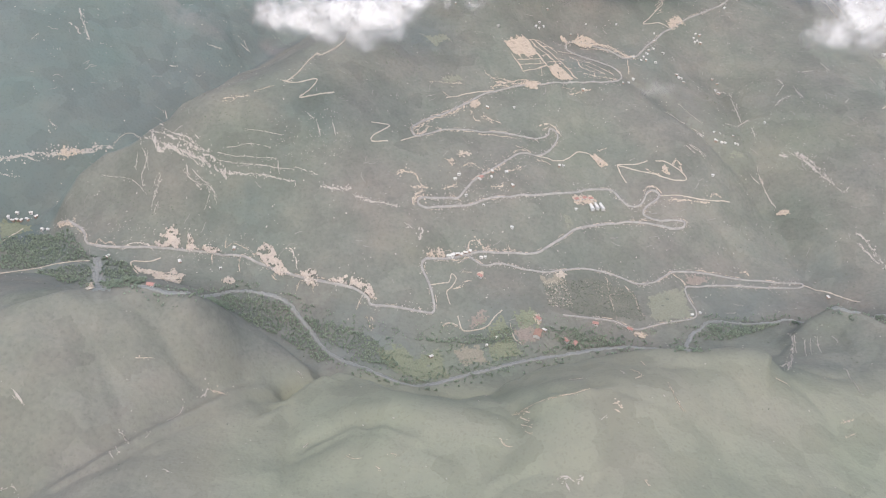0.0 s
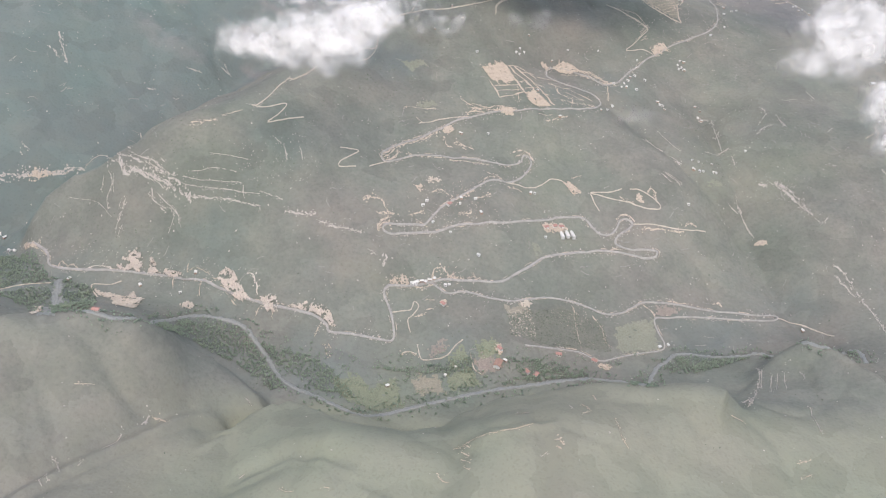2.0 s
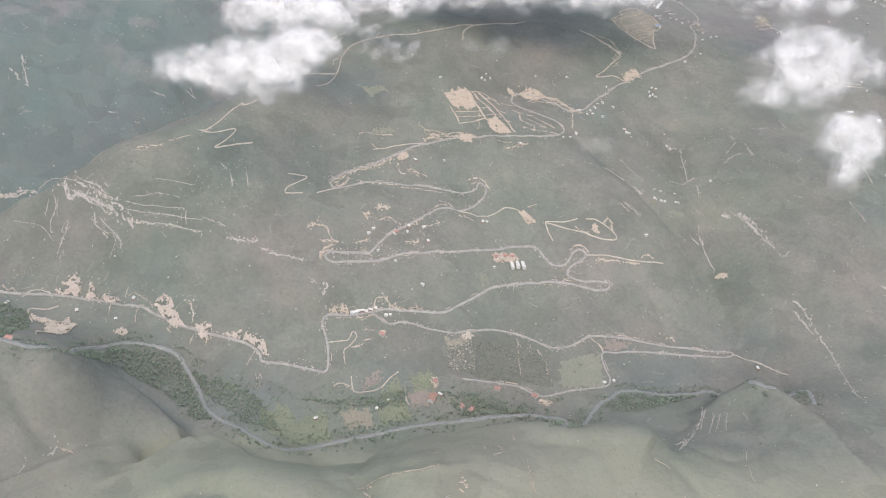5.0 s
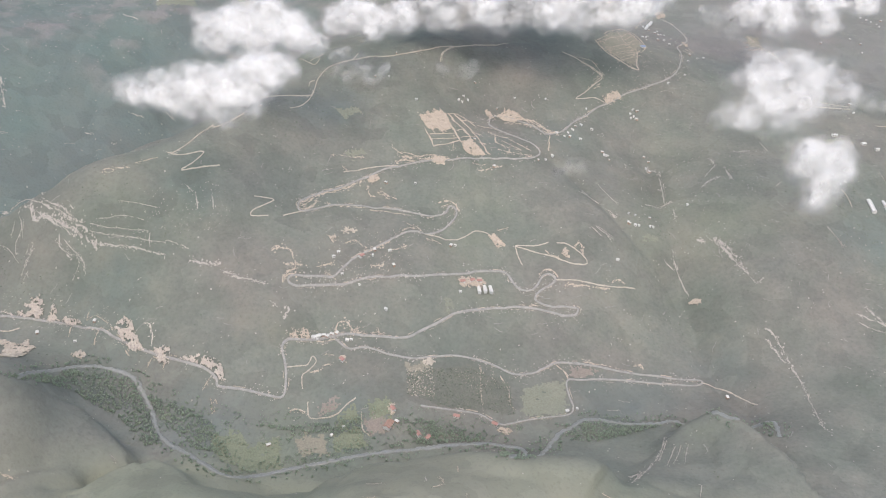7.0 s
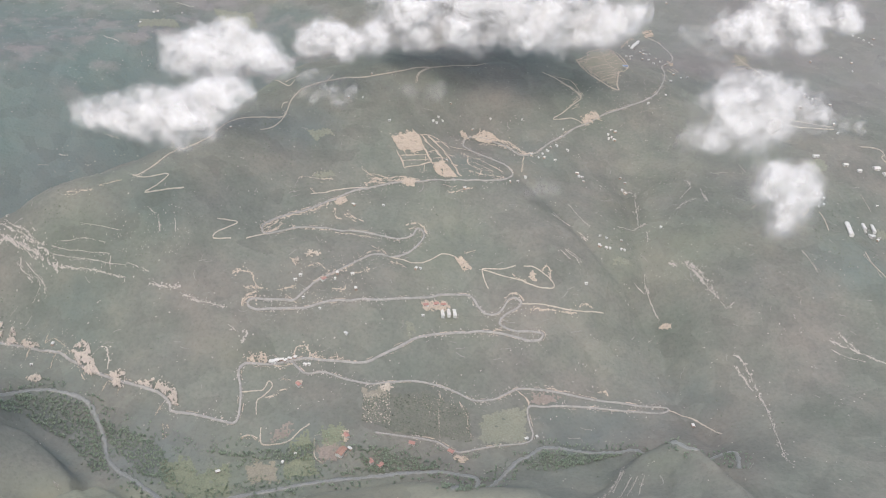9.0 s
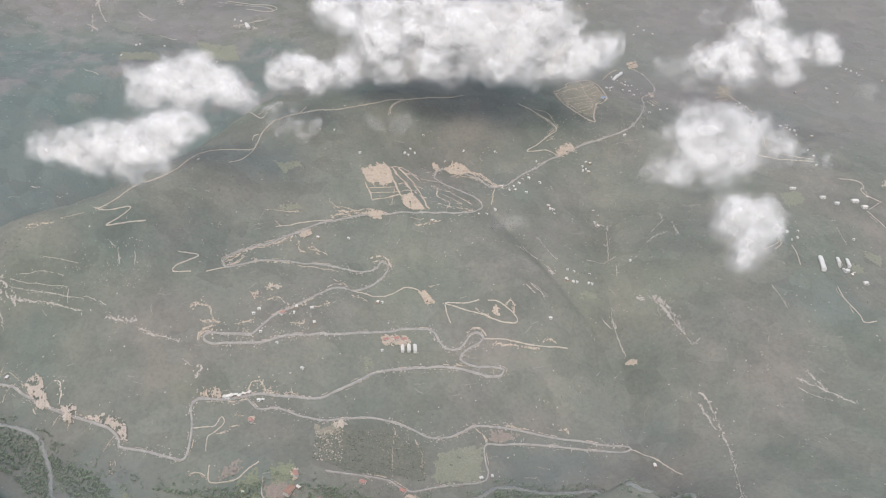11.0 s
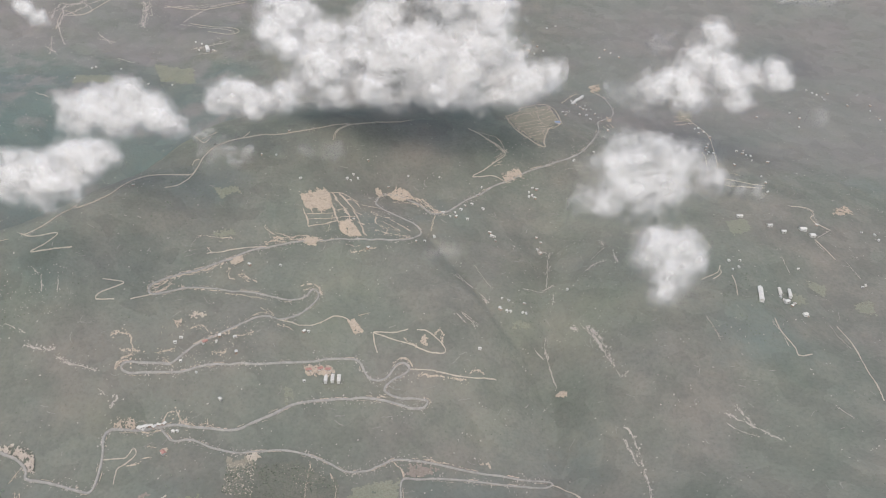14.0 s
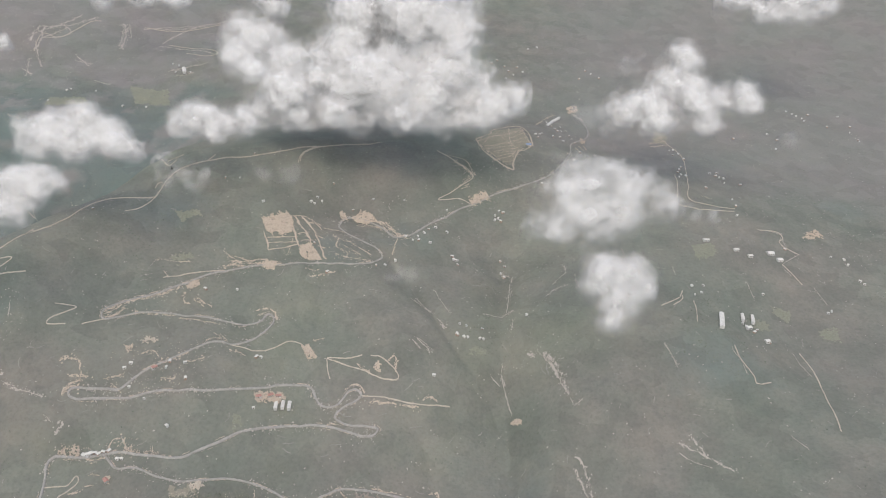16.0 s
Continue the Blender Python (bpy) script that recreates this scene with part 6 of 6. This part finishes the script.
def cloud(lobes, body=1.0):
    """A cumulus: billows that melt into one another, wrapped in layers of vapour, fainter and more torn outwards."""
    seed = next(counter)
    rng = np.random.default_rng(seed)
    lobes = np.array(lobes, float)
    lobes[:, 1] += rng.normal(0, 0.2, len(lobes)) * lobes[:, 3]
    size = float(np.median(lobes[:, 3]))
    thin = body < 0.3
    step = min(4.6, max(1.7, size / 9))
    lo, hi = (lobes[:, :3] - 1.9 * lobes[:, 3:]).min(0), (lobes[:, :3] + 1.9 * lobes[:, 3:]).max(0)
    axes = [np.arange(a, b, step) for a, b in zip(lo, hi)]
    gx3, gy3, gz3 = np.meshgrid(*axes, indexing="ij")
    near = np.zeros(gx3.shape)
    blend = (0.2 if body > 0.7 else 0.35) * size
    for x, y, z, r in lobes:
        up = gz3 - z
        d = np.sqrt((gx3 - x) ** 2 + (2.1 * (gy3 - y)) ** 2 + np.where(up < 0, 1.25 * up, up) ** 2)
        near += np.exp(-np.clip((d - r) / blend, -60, 60))
    field = -blend * np.log(near + 1e-20)
    torn = (1.25 if thin else 0.6 if body < 0.7 else 0.42) * size
    curls = np.zeros(gx3.shape)
    for octave in range(6):
        cells = 1.15 * size / step / 2 ** octave
        if cells < 1.1:
            break
        n3 = lattice_noise(rng, gx3.shape, cells)
        if octave < 2:
            field += torn * 0.5 ** octave * n3
        else:
            curls += torn * 0.55 ** octave * (2.4 * np.abs(n3) - 0.7 if octave < 4 else 1.3 * n3)
    for axis, k in enumerate(field.shape):
        rim = [slice(None)] * 3
        for end in (0, k - 1):
            rim[axis] = end
            field[tuple(rim)] = 4 * size
    ob = tagged(new("cloud"), "thin shred of white cloud over the hills" if thin else "white cumulus cloud with soft ragged edges over the hills", "cloud", "clouds")
    grad = np.stack(np.gradient(field), -1)
    vs, fs, ts, ns, at = [], [], [], [], 0
    for k, (level, thick) in enumerate(((-0.8, 0.85), (-0.6, 0.5), (-0.45, 0.46), (-0.33, 0.42), (-0.23, 0.38), (-0.15, 0.33), (-0.08, 0.28), (-0.01, 0.24), (0.06, 0.2), (0.14, 0.165), (0.23, 0.125), (0.33, 0.09), (0.45, 0.055), (0.6, 0.03))):
        if thin and k < 5:
            continue
        v, f = skin(field + (0.12 + 0.1 * k + max(0, k - 7) ** 1.5 * 0.12) * curls, level * size)
        if len(f) < 20:
            continue
        i = np.clip(v.astype(int), 0, np.array(field.shape) - 1)
        swell = unit(0.4 * unit(grad[i[:, 0], i[:, 1], i[:, 2]]) + [-0.05, -0.55, 0.7])
        under = np.clip(1.0 + 1.1 * unit(grad[i[:, 0], i[:, 1], i[:, 2]])[:, 2], 0.15, 1)
        v = v * step + lo
        if k == 0:
            vapour("billow", v, f, min(1.0, 0.25 + body) * np.maximum(under, 0.6), swell, ob)
            continue
        vs.append(v)
        fs.append(f + at)
        ts.append(thick * (0.42 * body if thin else body) * under)
        ns.append(swell)
        at += len(v)
    fringe = vapour("vapour_fringe", np.concatenate(vs), np.concatenate(fs), np.concatenate(ts), np.concatenate(ns), ob)
    tagged(fringe, "torn translucent fringe of vapour", kind="stuff")
    return ob


cloud([(-160, 916, 292, 15), (-130, 917, 291, 21), (-102, 914, 286, 17), (-84, 923, 299, 27), (-51, 926, 302, 32), (-20, 938, 320, 27), (-2, 946, 332,
    17), (-61, 913, 283, 17), (16, 945, 329, 11), (-29, 921, 293, 17)], 0.85)
cloud([(-151, 1133, 308, 11), (-118, 1131, 300, 24), (-93, 1142, 316, 29), (-62, 1147, 319, 32), (-28, 1145, 311, 27), (-3, 1143, 302, 18), (-74,
    1133, 297, 21), (-137, 1125, 291, 11)])
cloud([(7, 1284, 287, 18), (32, 1291, 294, 25), (54, 1296, 300, 23), (81, 1295, 294, 20), (107, 1301, 300, 20), (65, 1288, 284, 16)], 0.85)
SHOULDERS = [(58, 1411, 376, 25), (78, 1437, 396, 27), (97, 1468, 382, 26), (136, 1438, 365, 27), (87, 1383, 363, 22), (50, 1448, 410, 20), (128, 1402, 354, 22), (116, 1378, 297, 25), (149, 1365, 328, 38), (171, 1385, 297, 27), (182, 1414, 338, 31), (209, 1425, 309, 40), (194, 1440, 371, 18), (225, 1466, 397, 42), (243, 1466, 454, 44), (272, 1517, 410, 61), (337, 1466, 455, 63), (341, 1476, 379, 71), (393, 1487, 430, 49)]
TOWER = [(297, 1411, 352, 55), (244, 1396, 331, 41), (412, 1443, 376, 43), (442, 1444, 342, 40), (372, 1419, 331, 46), (296, 1428, 304, 31), (236, 1355, 309, 21), (258, 1385, 293, 18), (484, 1419, 340, 26), (515, 1456, 337, 20), (524, 1412, 361, 13), (468, 1415, 320, 23), (440, 1418, 310, 23), (344, 1371, 308, 23), (394, 1422, 299, 24), (321, 1543, 505, 66), (261, 1550, 498, 46), (389, 1554, 487, 45)]
cloud(SHOULDERS + TOWER)
cloud([(702, 1526, 319, 22), (749, 1540, 334, 29), (782, 1563, 371, 33), (796, 1583, 406, 25), (820, 1555, 348, 33), (768, 1528, 307, 25), (864, 1561,
    350, 23), (904, 1568, 354, 23), (927, 1567, 347, 12), (845, 1539, 311, 16)], 0.85)
cloud([(610, 1119, 332, 25), (641, 1127, 339, 23), (673, 1132, 342, 23), (711, 1133, 335, 23), (642, 1112, 310, 32), (595, 1096, 290, 20), (682, 1115,
    307, 23), (660, 1101, 285, 17), (735, 1127, 319, 12)], 0.4)
cloud([(664, 998, 289, 18), (690, 998, 283, 21), (661, 988, 270, 24), (697, 990, 267, 18), (681, 982, 254, 21), (714, 995, 273, 10), (676, 972, 237,
    9)], 0.4)
cloud([(47, 1157, 270, 14), (69, 1153, 263, 15), (96, 1154, 264, 11), (38, 1163, 279, 7)], 0.22)
cloud([(186, 1169, 275, 7), (223, 1170, 275, 12), (232, 1176, 285, 7)], 0.11)
cloud([(753, 1129, 318, 13), (779, 1130, 315, 11), (801, 1131, 312, 7)], 0.22)
cloud([(666, 1515, 306, 17), (635, 1516, 314, 12), (696, 1515, 298, 15)], 0.22)
cloud([(403, 1160, 153, 13), (386, 1159, 149, 8)], 0.11)
cloud([(1061, 2015, 458, 56), (1121, 2025, 463, 39), (998, 1998, 438, 24), (940, 2001, 458, 24)])
cloud([(704, 1597, 382, 14), (720, 1607, 398, 9)], 0.22)
cloud([(983, 1521, 305, 11), (991, 1527, 314, 8)], 0.11)
cloud([(-258, 1261, 392, 12), (-277, 1266, 406, 14)])
cloud([(-317, 1809, 368, 22), (-244, 1817, 368, 24), (-40, 1844, 375, 32), (-399, 1790, 351, 17)])
